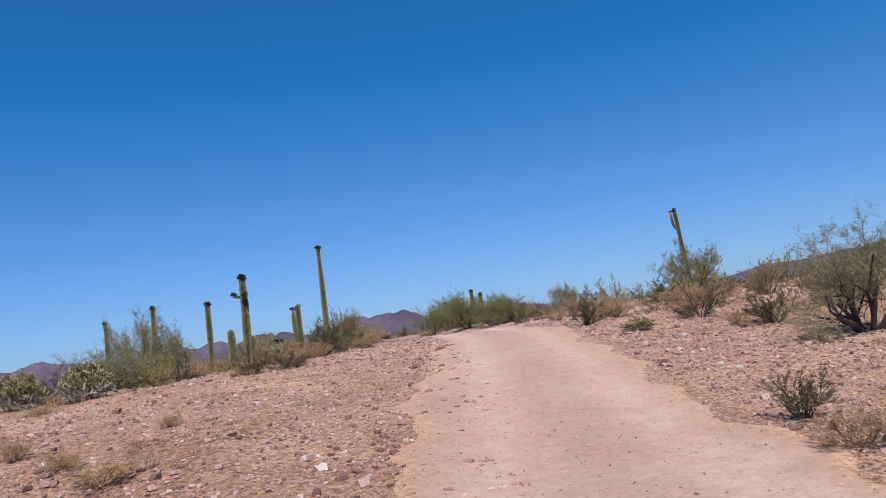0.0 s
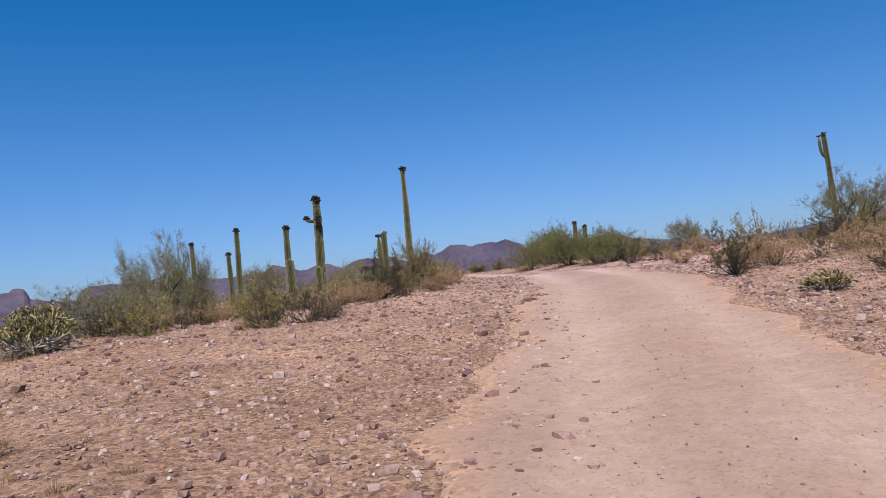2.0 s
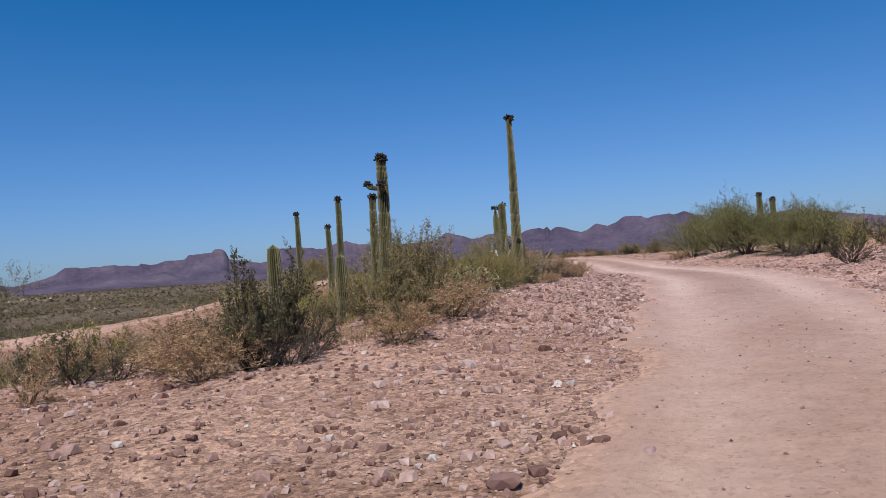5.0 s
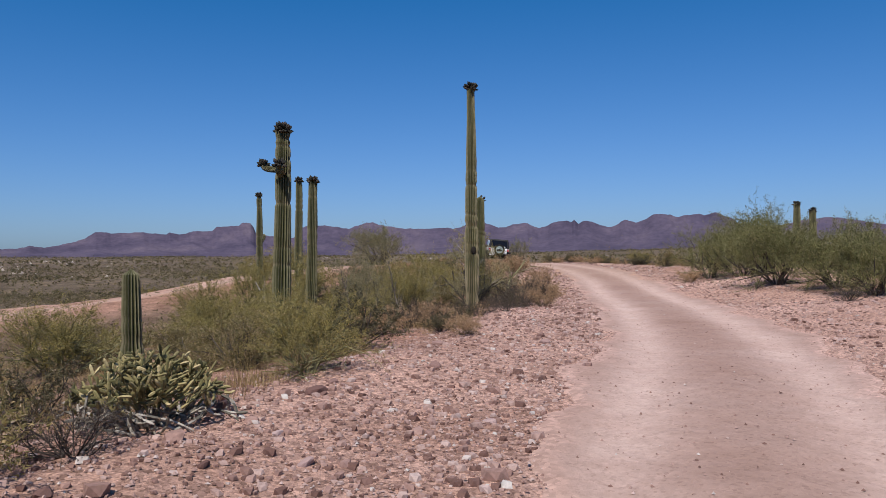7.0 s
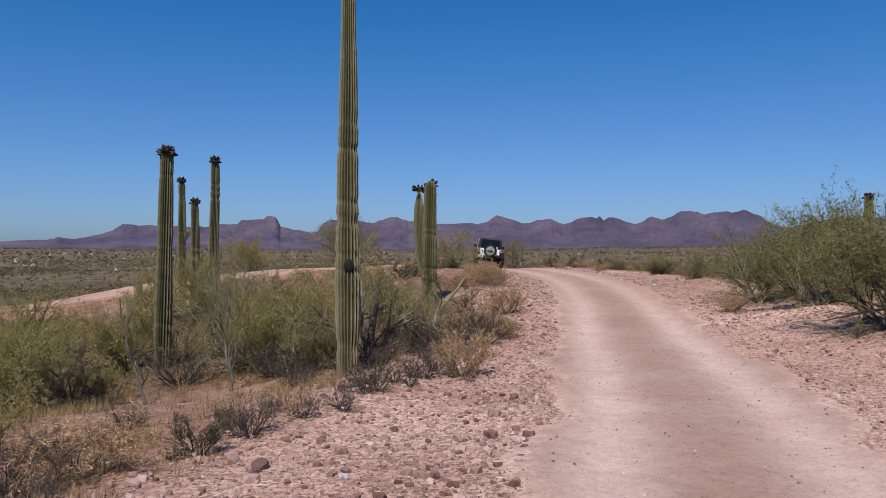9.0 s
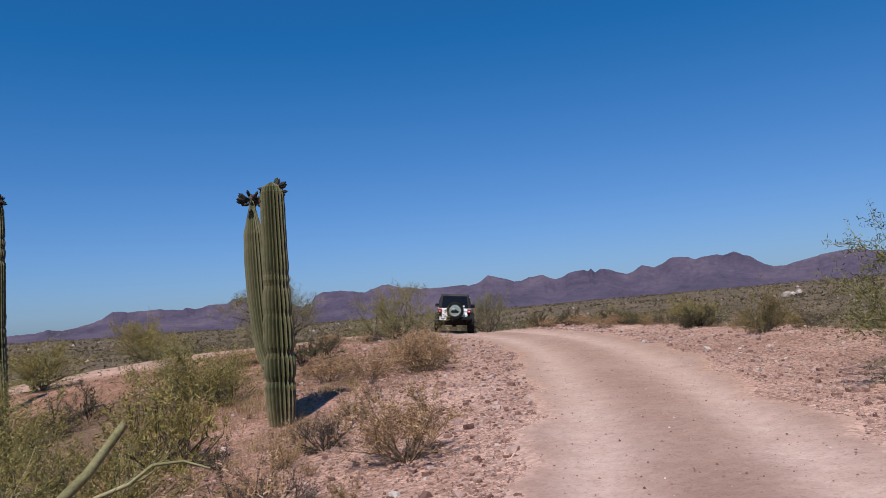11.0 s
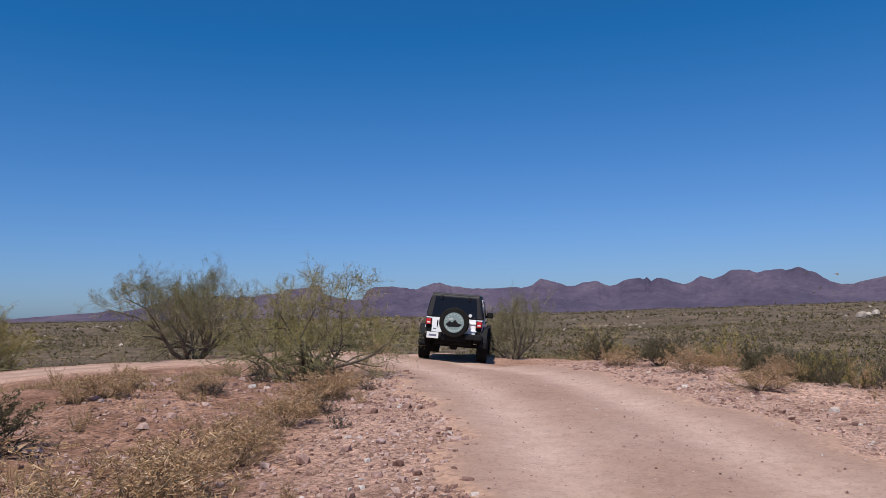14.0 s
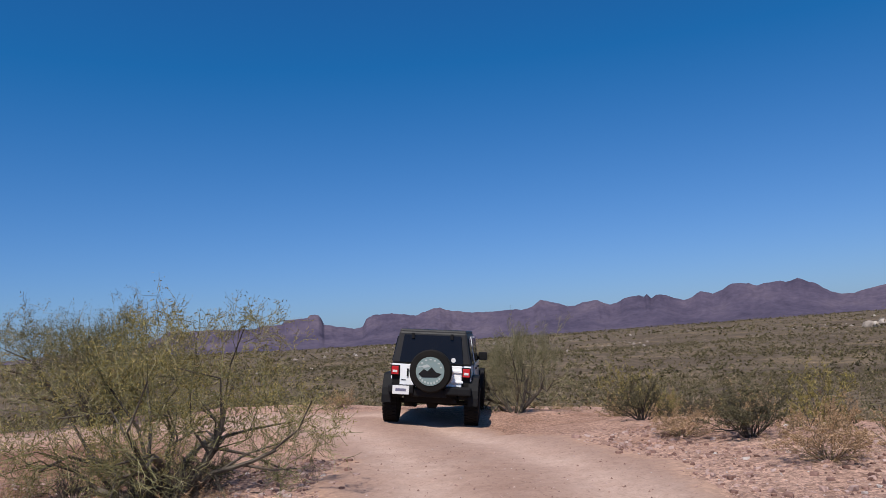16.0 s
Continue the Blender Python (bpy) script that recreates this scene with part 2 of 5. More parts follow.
DEAD_WOOD = two_scale("dead_wood", (0.16, 0.136, 0.112), (0.288, 0.256, 0.216), (0.416, 0.376, 0.32), 6, 60, 0.85)
PALE_ROCK = varied("pale_rock", [(0.0, (0.24, 0.2, 0.168)), (0.6, (0.352, 0.296, 0.248)), (1.0, (0.496, 0.432, 0.368))], "island", 0.9, 0.2)
GREEN_TWIG = varied("green_twig", [(0.0, (0.0942, 0.0866, 0.0347)), (0.5, (0.196, 0.178, 0.0737)), (1.0, (0.326, 0.29, 0.156))], "island", 0.75, 0.25)
TAN_TWIG = varied("tan_twig", [(0.0, (0.108, 0.09, 0.054)), (0.5, (0.225, 0.194, 0.108)), (1.0, (0.378, 0.333, 0.198))], "island", 0.8, 0.25)
GRASS = varied("dry_grass", [(0.0, (0.14, 0.0872, 0.0399)), (0.3, (0.251, 0.167, 0.0764)), (0.7, (0.363, 0.254, 0.124)), (0.93, (0.432, 0.32, 0.181)), (1.0, (0.21, 0.181, 0.0599))], "island", 0.85, 0.2, 0.2)
# near-black colour in place of the shade inside a nest hole
HOLE_SHADE = two_scale("hollow", (0.012, 0.01, 0.008), (0.02, 0.016, 0.012), (0.03, 0.024, 0.018), 8, 40, 0.95)

# ---- terrain: the road's centre line (x, y, z) and the ground round it ----
ROAD = np.array([
    (1.0, -60, -3.2), (1.0, -25, -2.6), (1.0, -8, -2.1), (1.1, 0, -1.62), (1.3, 8, -1.18), (1.5, 14, -0.66),
    (1.6, 18, -0.22), (1.6, 22, 0.12), (1.1, 28, 0.38), (0.4, 35, 0.54), (-1.0, 42, 0.60), (-2.9, 49, 0.70),
    (-4.9, 56, 0.95), (-7.5, 63, 1.22), (-11.2, 70, 1.46), (-16.6, 77, 1.48), (-21.8, 79.6, 1.46), (-26.8, 77.6, 1.36),
    (-32, 71.5, 0.95), (-36.6, 65.7, -0.3), (-41, 61.1, -1.15), (-52, 52, -2.6), (-75, 44, -3.8)], dtype=float)


def spline(points, step=0.5):
    """Points along a smooth curve through the given ones."""
    p = np.vstack([2 * points[0] - points[1], points, 2 * points[-1] - points[-2]])
    out = []
    for i in range(1, len(p) - 2):
        n = max(2, int(np.linalg.norm(p[i + 1] - p[i]) / step))
        u = np.linspace(0, 1, n, endpoint=False)[:, None]
        out.append(0.5 * (2 * p[i] + (p[i + 1] - p[i - 1]) * u + (2 * p[i - 1] - 5 * p[i] + 4 * p[i + 1] - p[i + 2]) * u ** 2
                          + (3 * p[i] - p[i - 1] - 3 * p[i + 1] + p[i + 2]) * u ** 3))
    return np.vstack(out)


LINE = spline(ROAD, 1.0)
_n = np.gradient(LINE[:, :2], axis=0)
SIDE = np.stack([-_n[:, 1], _n[:, 0]], 1) / np.linalg.norm(_n, axis=1)[:, None]   # points to the left of the road
_rng = np.random.RandomState(7)
WAVES = [(k * math.cos(a), k * math.sin(a), p, h) for k, a, p, h in
         zip(2 * math.pi / np.geomspace(0.9, 16, 14), _rng.rand(14) * 6.28, _rng.rand(14) * 6.28, np.geomspace(0.012, 0.10, 14))]


def road_offset(x, y):
    """Distance from the road's centre line, positive to its left, and the road's height there."""
    x, y = np.atleast_1d(np.asarray(x, float)), np.atleast_1d(np.asarray(y, float))
    off, zr = np.empty(len(x)), np.empty(len(x))
    for a in range(0, len(x), 20000):
        dx, dy = x[a:a + 20000, None] - LINE[:, 0], y[a:a + 20000, None] - LINE[:, 1]
        d = np.sqrt(dx * dx + dy * dy)
        i = d.argmin(1)
        r = np.arange(len(i))
        off[a:a + 20000] = np.copysign(d[r, i], (dx[r, i] * SIDE[i, 0] + dy[r, i] * SIDE[i, 1]))
        w = np.exp(-(d - d[r, i][:, None]) / 2.0)
        zr[a:a + 20000] = (w * LINE[:, 2]).sum(1) / w.sum(1)
    return off, zr


def smooth(v, a, b):
    u = np.clip((v - a) / (b - a), 0, 1)
    return u * u * (3 - 2 * u)


def bump(x, y, cx, cy, rx, ry, h):
    return h * np.exp(-((x - cx) / rx) ** 2 - ((y - cy) / ry) ** 2)


def ground_z(x, y):
    """Height of the ground."""
    x, y = np.atleast_1d(np.asarray(x, float)), np.atleast_1d(np.asarray(y, float))
    off, zr = road_offset(x, y)
    d = np.abs(off)
    far = np.hypot(x + 5, y - 45)
    plain = -4.2 + 13.0 * smooth(far, 90, 1500) * (1 + 0.9 * smooth(x, -700, 150)) + 1.2 * np.sin(x / 41 + 1) * np.sin(y / 57) * smooth(far, 60, 200)
    # the road lies on a low ridge: flat for some metres, then falling away
    inside = np.where(off > 0, 1.0, 0.0)
    flat = np.where(inside > 0, 4.0, 20.0)
    slope = np.where(inside > 0, 0.10, 0.07)
    flat = flat + (6 * smooth(y, 60, 70) + 8 * (1 - smooth(y, 18, 27))) * inside
    late = smooth(y, 58, 70) * (1 - inside)
    flat = flat - 15.5 * late
    slope = slope + 0.06 * late
    fall = slope * np.maximum(d - flat, 0) ** 1.05
    z = zr - fall
    z = z + (np.maximum(plain, z) - z) * smooth(d, 18, 60) + (np.minimum(plain, z) - z) * smooth(d, 25, 90)
    # rocky hump beside the start of the road, and the low bank across from it
    z = z + bump(x, y, -8.0, 13.5, 5.0, 7.0, 0.60) + bump(x, y, -3.2, 11.5, 2.6, 8.0, 0.18) + 0.34 * smooth(-off, 2, 8) * smooth(y, 20, 34) * (1 - smooth(y, 58, 66)) + bump(x, y, -2.6, 27, 1.6, 7, 0.14)
    z = z - bump(x, y, -9.0, 46, 4.5, 6, 0.42) - bump(x, y, -15.5, 48.5, 5, 7, 0.75)
    z = z - bump(x, y, -16.0, 79.6, 1.3, 3.5, 0.17) + bump(x, y, -19.0, 78.6, 1.3, 3.5, 0.09)
    near = 1 - smooth(far, 90, 220)
    rough = 0.18 + 0.82 * smooth(d, 2.2, 4.5)
    for kx, ky, p, h in WAVES:
        z = z + h * 0.55 * np.sin(kx * x + ky * y + p) * near * rough
    return z - 0.05 * np.exp(-(np.abs(d - 0.9) / 0.33) ** 2)

# ---- helpers for meshes ----
def mesh_object(name, verts, faces, material, parent=None, label="", shade_smooth=False, floats=None):
    me = bpy.data.meshes.new(name)
    me.from_pydata([tuple(v) for v in verts] if not isinstance(verts, np.ndarray) else verts.tolist(), [],
                   faces.tolist() if isinstance(faces, np.ndarray) else faces)
    for key, values in (floats or {}).items():
        me.attributes.new(key, "FLOAT", "POINT").data.foreach_set("value", np.asarray(values, dtype=np.float32))
    if shade_smooth:
        me.polygons.foreach_set("use_smooth", np.ones(len(me.polygons), dtype=bool))
    me.materials.append(material)
    ob = new(name, me)
    if parent:
        ob.parent = parent
    if label:
        tagged(ob, label)
    return ob


def part(name, bm, material, parent, label="", shade_smooth=False):
    """Links a bmesh as one mesh object under a thing or under a part."""
    me = bpy.data.meshes.new(name)
    bm.to_mesh(me)
    bm.free()
    if shade_smooth:
        me.polygons.foreach_set("use_smooth", np.ones(len(me.polygons), dtype=bool))
    me.materials.append(material)
    ob = new(name, me)
    ob.parent = parent
    if label:
        tagged(ob, label)
    return ob


def thing(name, label, category, group="", kind=""):
    return tagged(new(name), label, category, group, kind)


def gz(x, y):
    return float(ground_z(x, y)[0])


# ---- ground: one sheet to the horizon ----
def spread(lo, hi, step, far, n):
    """Even steps from lo to hi, widening outside to +-far."""
    mid = np.arange(lo, hi, step)
    out = np.geomspace(step, far, n)
    return np.concatenate([(lo - out)[::-1], mid, hi + out])


gx, gy = spread(-24, 13, 0.28, 3600, 70), spread(-4, 86, 0.28, 3600, 70)
GX, GY = np.meshgrid(gx, gy)
gverts = np.stack([GX.ravel(), GY.ravel(), ground_z(GX.ravel(), GY.ravel())], 1)
nx = len(gx)
ii = (np.arange(len(gy) - 1)[:, None] * nx + np.arange(nx - 1)[None, :]).ravel()
gfaces = np.stack([ii, ii + 1, ii + nx + 1, ii + nx], 1)
g_side = road_offset(gverts[:, 0], gverts[:, 1])[0]
g_off = np.abs(g_side)
bank = 0.7 * smooth(g_side, 4.2, 13) * smooth(gverts[:, 1], 20, 28) * (1 - smooth(gverts[:, 1], 58, 66))
ground = mesh_object("ground", gverts, gfaces, GROUND, shade_smooth=True, floats={"plain": np.maximum(bank, 0.85 * smooth(g_off, 9, 32)), "tan": np.maximum(1 - smooth(gverts[:, 1], 15, 32), 0.5 * smooth(gverts[:, 1], 52, 64)), "litter": np.maximum(smooth(g_side, 2.6, 4.2) * smooth(gverts[:, 1], 54, 59) * (1 - smooth(g_side, 14, 20)), 0.85 * smooth(g_side, 3.4, 5.0) * smooth(gverts[:, 1], 24, 32) * (1 - smooth(gverts[:, 1], 56, 60)))})
tagged(ground, "pinkish stony desert soil with gravel and sparse scrub", "ground", kind="structure")


# ---- dirt road: a worn strip laid just above the sheet ----
def build_road():
    line = spline(ROAD[1:], 0.25)
    n = np.gradient(line[:, :2], axis=0)
    side = np.stack([-n[:, 1], n[:, 0]], 1) / np.linalg.norm(n, axis=1)[:, None]
    across = np.linspace(-1, 1, 27)
    s = np.arange(len(line)) * 0.25
    y = line[:, 1]
    left = 1.75 + 0.16 * np.sin(s * 0.9) + 0.14 * np.sin(s * 2.3 + 1) + 0.08 * np.sin(s * 5.1 + 2) + 0.5 * (1 - smooth(y, 14, 24)) + 0.5 * smooth(y, 64, 72)
    right = 1.75 + 0.15 * np.sin(s * 0.8 + 2) + 0.14 * np.sin(s * 2.1 + 4) + 0.08 * np.sin(s * 4.7) + 0.35 * smooth(y, 55, 66)
    u = np.where(across[None, :] > 0, across[None, :] * left[:, None], across[None, :] * right[:, None])
    X = line[:, 0][:, None] + side[:, 0][:, None] * u
    Y = line[:, 1][:, None] + side[:, 1][:, None] * u
    Z = ground_z(X.ravel(), Y.ravel()).reshape(X.shape) + 0.022 - 0.06 * np.clip(np.abs(across) - 0.86, 0, 1)[None, :] / 0.14
    # wheel tracks show plainly only along the middle stretch
    plainly = 0.30 + 0.7 * smooth(Y, 22, 34) * (1 - 0.55 * smooth(Y, 50, 60))
    track = np.exp(-((np.abs(u) - 0.9) / 0.42) ** 2) * plainly + 0.35 * (1 - plainly)
    w = len(across)
    i = (np.arange(len(line) - 1)[:, None] * w + np.arange(w - 1)[None, :]).ravel()
    ob = mesh_object("road", np.stack([X.ravel(), Y.ravel(), Z.ravel()], 1), np.stack([i, i + w, i + w + 1, i + 1], 1), ROAD_DIRT,
                     shade_smooth=True, floats={"track": track.ravel(), "tan": np.maximum(1 - smooth(Y, 14, 34), 0.75 * smooth(Y, 50, 62)).ravel(), "worn": np.tile(1 - smooth(np.abs(across), 0.45, 1.0), len(line))})
    return tagged(ob, "worn single-lane dirt road with pale dusty wheel tracks", "road", kind="structure")


road = build_road()


# ---- mountains: ridges with gullies, far behind everything ----
def mountain(name, label, profile, distance, depth, seed, foot=0.0):
    """profile: azimuth (degrees left of +y) and elevation of the skyline, in order."""
    prof = np.array(profile, float)
    prof = prof[prof[:, 0].argsort()]
    az = np.arange(prof[0, 0], prof[-1, 0], 0.065)
    top = np.interp(az, prof[:, 0], prof[:, 1])
    jag = np.array([noise.fractal(Vector((a * 2.2, seed * 3.7, 0)), 0.75, 2.1, 6) for a in az])
    end = smooth(az, prof[0, 0], prof[0, 0] + 1.5) * (1 - smooth(az, prof[-1, 0] - 1.5, prof[-1, 0]))
    plain_top = np.convolve(np.pad(top, 15, mode="edge"), np.hanning(33)[1:-1] / np.hanning(33).sum(), "valid")
    top = top + 0.045 * jag * np.clip(top, 0, 1) * end
    rows = 42
    v = np.linspace(0, 1, rows)                       # 0 at the foot, 1 at the crest
    n = len(az)
    r = distance - depth * (1 - v)[:, None] * np.ones(n)[None, :]
    A = np.radians(az)[None, :] * np.ones((rows, 1))
    X, Y = -np.sin(A) * r - 2.0, np.cos(A) * r + 40.0
    # gullies and spurs run down the slope, wandering a little
    across, down = A * distance * 0.0042, r * 0.0011
    spur = np.array([noise.ridged_multi_fractal(Vector((p + 0.35 * math.sin(q * 5.0 + p), q, seed * 11.0)), 1.0, 2.1, 6, 1.0, 2.0) for p, q in zip(across.ravel(), down.ravel())]).reshape(X.shape)
    spur = np.clip((spur - 0.5) / 1.6, 0, 1)
    v2 = v[:, None]
    rise = 0.62 * v2 + 0.38 * v2 ** 2.4
    rise = rise * (1 - (1 - v2 ** 8) * 0.42 * (1 - spur)) + 0.06 * spur * v2 * (1 - v2)
    crest = distance * np.tan(np.radians(top))[None, :]
    body = distance * np.tan(np.radians(plain_top))[None, :]
    Z = foot + (body - foot) * rise + (crest - body) * v2 ** 3         # crags only along the crest
    i = (np.arange(rows - 1)[:, None] * n + np.arange(n - 1)[None, :]).ravel()
    ob = mesh_object(name, np.stack([X.ravel(), Y.ravel(), Z.ravel()], 1), np.stack([i, i + n, i + n + 1, i + 1], 1), HAZED_ROCK, shade_smooth=True)
    return tagged(ob, label, "mountain", kind="structure")


mountain("mountain_range", "long haze-tinted mauve rocky mountain range with flat mesas", [
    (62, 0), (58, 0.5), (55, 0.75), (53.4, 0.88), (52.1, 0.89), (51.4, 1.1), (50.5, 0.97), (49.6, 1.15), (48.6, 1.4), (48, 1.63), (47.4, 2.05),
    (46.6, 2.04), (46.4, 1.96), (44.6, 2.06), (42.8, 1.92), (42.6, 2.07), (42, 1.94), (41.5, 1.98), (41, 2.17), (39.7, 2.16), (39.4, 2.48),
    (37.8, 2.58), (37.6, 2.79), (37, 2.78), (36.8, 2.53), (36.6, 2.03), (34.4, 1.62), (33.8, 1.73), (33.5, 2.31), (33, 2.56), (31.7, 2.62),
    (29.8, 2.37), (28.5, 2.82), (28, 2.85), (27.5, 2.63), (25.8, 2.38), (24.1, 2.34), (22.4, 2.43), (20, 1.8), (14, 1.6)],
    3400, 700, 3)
mountain("mountain_ridge", "jagged haze-tinted dark purple-brown mountain ridge", [
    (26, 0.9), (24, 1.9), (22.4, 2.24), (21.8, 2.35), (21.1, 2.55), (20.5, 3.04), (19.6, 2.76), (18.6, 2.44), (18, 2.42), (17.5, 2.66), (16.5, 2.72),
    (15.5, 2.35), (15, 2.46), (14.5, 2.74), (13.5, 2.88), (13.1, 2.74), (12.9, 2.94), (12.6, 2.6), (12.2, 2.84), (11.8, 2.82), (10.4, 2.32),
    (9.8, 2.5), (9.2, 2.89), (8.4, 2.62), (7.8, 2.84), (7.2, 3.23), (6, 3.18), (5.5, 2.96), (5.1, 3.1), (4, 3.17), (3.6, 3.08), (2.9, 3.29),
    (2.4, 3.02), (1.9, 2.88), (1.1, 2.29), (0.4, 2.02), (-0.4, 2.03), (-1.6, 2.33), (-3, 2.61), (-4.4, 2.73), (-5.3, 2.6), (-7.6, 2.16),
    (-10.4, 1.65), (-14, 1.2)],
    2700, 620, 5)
mountain("mountain_east", "low haze-tinted purple-brown mountain", [
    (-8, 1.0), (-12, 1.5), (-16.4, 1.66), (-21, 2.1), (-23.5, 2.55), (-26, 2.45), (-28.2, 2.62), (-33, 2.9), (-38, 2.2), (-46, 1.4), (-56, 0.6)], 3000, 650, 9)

# ---- plants: builders ----
def tubes(paths, sides=5):
    """Tapered tubes along paths; each path is an array of x, y, z, radius. Returns vertices and faces."""
    V, F, k = [], [], 0
    ang = np.arange(sides) * 2 * math.pi / sides
    ca, sa = np.cos(ang), np.sin(ang)
    for p in paths:
        d = np.gradient(p[:, :3], axis=0)
        d /= np.linalg.norm(d, axis=1)[:, None] + 1e-9
        ref = np.where(np.abs(d[:, 2:3]) > 0.9, np.array([[1.0, 0, 0]]), np.array([[0, 0, 1.0]]))
        a = np.cross(d, ref)
        a /= np.linalg.norm(a, axis=1)[:, None] + 1e-9
        b = np.cross(d, a)
        ring = p[:, None, :3] + p[:, None, 3:4] * (a[:, None, :] * ca[None, :, None] + b[:, None, :] * sa[None, :, None])
        V.append(ring.reshape(-1, 3))
        for i in range(len(p) - 1):
            for j in range(sides):
                q = (j + 1) % sides
                F.append((k + i * sides + j, k + i * sides + q, k + (i + 1) * sides + q, k + (i + 1) * sides + j))
        k += len(p) * sides
    return np.vstack(V), F


def leaves(points, length, width, rng, upright=0.3):
    """Small pointed leaves (one triangle each) of random turn at the points."""
    n = len(points)
    d = rng.normal(size=(n, 3))
    d[:, 2] = d[:, 2] * 0.7 + upright
    d /= np.linalg.norm(d, axis=1)[:, None]
    s = np.cross(d, rng.normal(size=(n, 3)))
    s /= np.linalg.norm(s, axis=1)[:, None] + 1e-9
    L = (length * rng.uniform(0.6, 1.4, n))[:, None]
    W = (width * rng.uniform(0.6, 1.4, n))[:, None]
    V = np.stack([points - s * W * 0.5, points + s * W * 0.5, points + d * L], 1).reshape(-1, 3)
    return V, np.arange(3 * n).reshape(-1, 3)


def limb(start, direction, length, radius, rng, bend=0.35, steps=5, lift=0.15, taper=0.35):
    """One crooked limb as a path of x, y, z, radius."""
    p, d = np.array(start, float), np.array(direction, float)
    d /= np.linalg.norm(d)
    out = [(*p, radius)]
    for i in range(1, steps + 1):
        d = d + rng.normal(size=3) * bend / math.sqrt(steps) + np.array([0, 0, lift / steps])
        d /= np.linalg.norm(d)
        p = p + d * length / steps
        out.append((*p, radius * (1 - (1 - taper) * i / steps)))
    return np.array(out)


def grow(stems, rng, levels, low=0.35):
    """Limbs from the root outward; levels: (children, length, radius factor, spread, bend). Returns paths by level."""
    made = [stems]
    for children, length, rad, spread, bend in levels:
        nxt = []
        for p in made[-1]:
            for c in range(children):
                u = rng.uniform(low, 1.0)
                k = min(int(u * (len(p) - 1)), len(p) - 2)
                at = p[k, :3] + (p[k + 1, :3] - p[k, :3]) * (u * (len(p) - 1) - k)
                d = p[k + 1, :3] - p[k, :3]
                d = d / (np.linalg.norm(d) + 1e-9) + rng.normal(size=3) * spread
                nxt.append(limb(at, d, length * rng.uniform(0.6, 1.3), max(p[k, 3] * rad, 0.0012), rng, bend, 4, 0.12, 0.4))
        made.append(nxt)
    return made


def fit_unit(arrays):
    """Scale so that the plant is 1 high and about its own width, standing on z = 0."""
    top = np.percentile(np.vstack([a for a in arrays])[:, 2], 99.5)
    return 1.0 / top


KINDS = {
    # stems, splay, stem length and radius; levels of limbs: children, length, radius factor, spread, bend; leaves per twig and their size
    "creosote": dict(stems=15, splay=0.8, length=0.60, radius=0.015, levels=[(4, 0.34, 0.55, 0.42, 0.4), (4, 0.18, 0.55, 0.5, 0.4)], per=27, leaf=(0.036, 0.0135)),
    "fine": dict(stems=16, splay=0.8, length=0.60, radius=0.013, levels=[(5, 0.34, 0.55, 0.42, 0.4), (5, 0.18, 0.55, 0.5, 0.4)], per=32, leaf=(0.026, 0.0085)),
    "palo_verde": dict(stems=7, splay=0.95, length=0.40, radius=0.026, levels=[(5, 0.36, 0.62, 0.5, 0.5), (6, 0.26, 0.5, 0.5, 0.4), (4, 0.17, 0.45, 0.45, 0.3)], per=30, leaf=(0.022, 0.0052), upright=0.4),
    "bushy": dict(stems=8, splay=1.1, length=0.42, radius=0.018, levels=[(5, 0.36, 0.62, 0.5, 0.5), (6, 0.25, 0.5, 0.55, 0.4), (5, 0.16, 0.45, 0.5, 0.3)], per=26, leaf=(0.022, 0.0055), upright=0.4),
    "dry_bush": dict(stems=26, splay=1.0, length=0.60, radius=0.008, levels=[(4, 0.32, 0.6, 0.45, 0.4), (4, 0.17, 0.6, 0.5, 0.4)], per=19, leaf=(0.050, 0.0092)),
    "grey_bush": dict(stems=18, splay=1.05, length=0.55, radius=0.012, levels=[(4, 0.34, 0.6, 0.5, 0.5), (4, 0.18, 0.6, 0.5, 0.5)], per=10, leaf=(0.04, 0.008)),
    "sparse_tree": dict(stems=7, splay=1.25, length=0.40, radius=0.022, levels=[(4, 0.34, 0.64, 0.5, 0.6), (5, 0.25, 0.56, 0.55, 0.6), (6, 0.14, 0.5, 0.55, 0.5), (4, 0.07, 0.6, 0.65, 0.5)], per=17, leaf=(0.011, 0.0034), upright=0.4),
    "spreading_tree": dict(stems=9, splay=1.7, length=0.55, radius=0.018, levels=[(4, 0.38, 0.6, 0.5, 0.95), (4, 0.25, 0.55, 0.6, 0.9), (8, 0.13, 0.5, 0.65, 0.6), (4, 0.06, 0.6, 0.7, 0.5)], per=9, leaf=(0.012, 0.0036), upright=0.4),
    "open_tree": dict(stems=6, splay=1.0, length=0.40, radius=0.026, levels=[(4, 0.32, 0.62, 0.5, 0.6), (5, 0.23, 0.55, 0.55, 0.6), (7, 0.12, 0.5, 0.55, 0.5), (4, 0.06, 0.6, 0.6, 0.5)], per=11, leaf=(0.015, 0.0036), upright=0.4),
    "limby": dict(stems=7, splay=1.0, length=0.52, radius=0.019, levels=[(4, 0.36, 0.6, 0.5, 0.95), (4, 0.24, 0.55, 0.6, 0.9), (5, 0.13, 0.5, 0.6, 0.5), (5, 0.06, 0.6, 0.6, 0.5)], per=4, leaf=(0.014, 0.0034), upright=0.4),
    "light": dict(stems=11, splay=1.0, length=0.58, radius=0.012, levels=[(3, 0.34, 0.6, 0.5, 0.4), (3, 0.2, 0.6, 0.5, 0.4)], per=13, leaf=(0.052, 0.0145), upright=0.5),
}


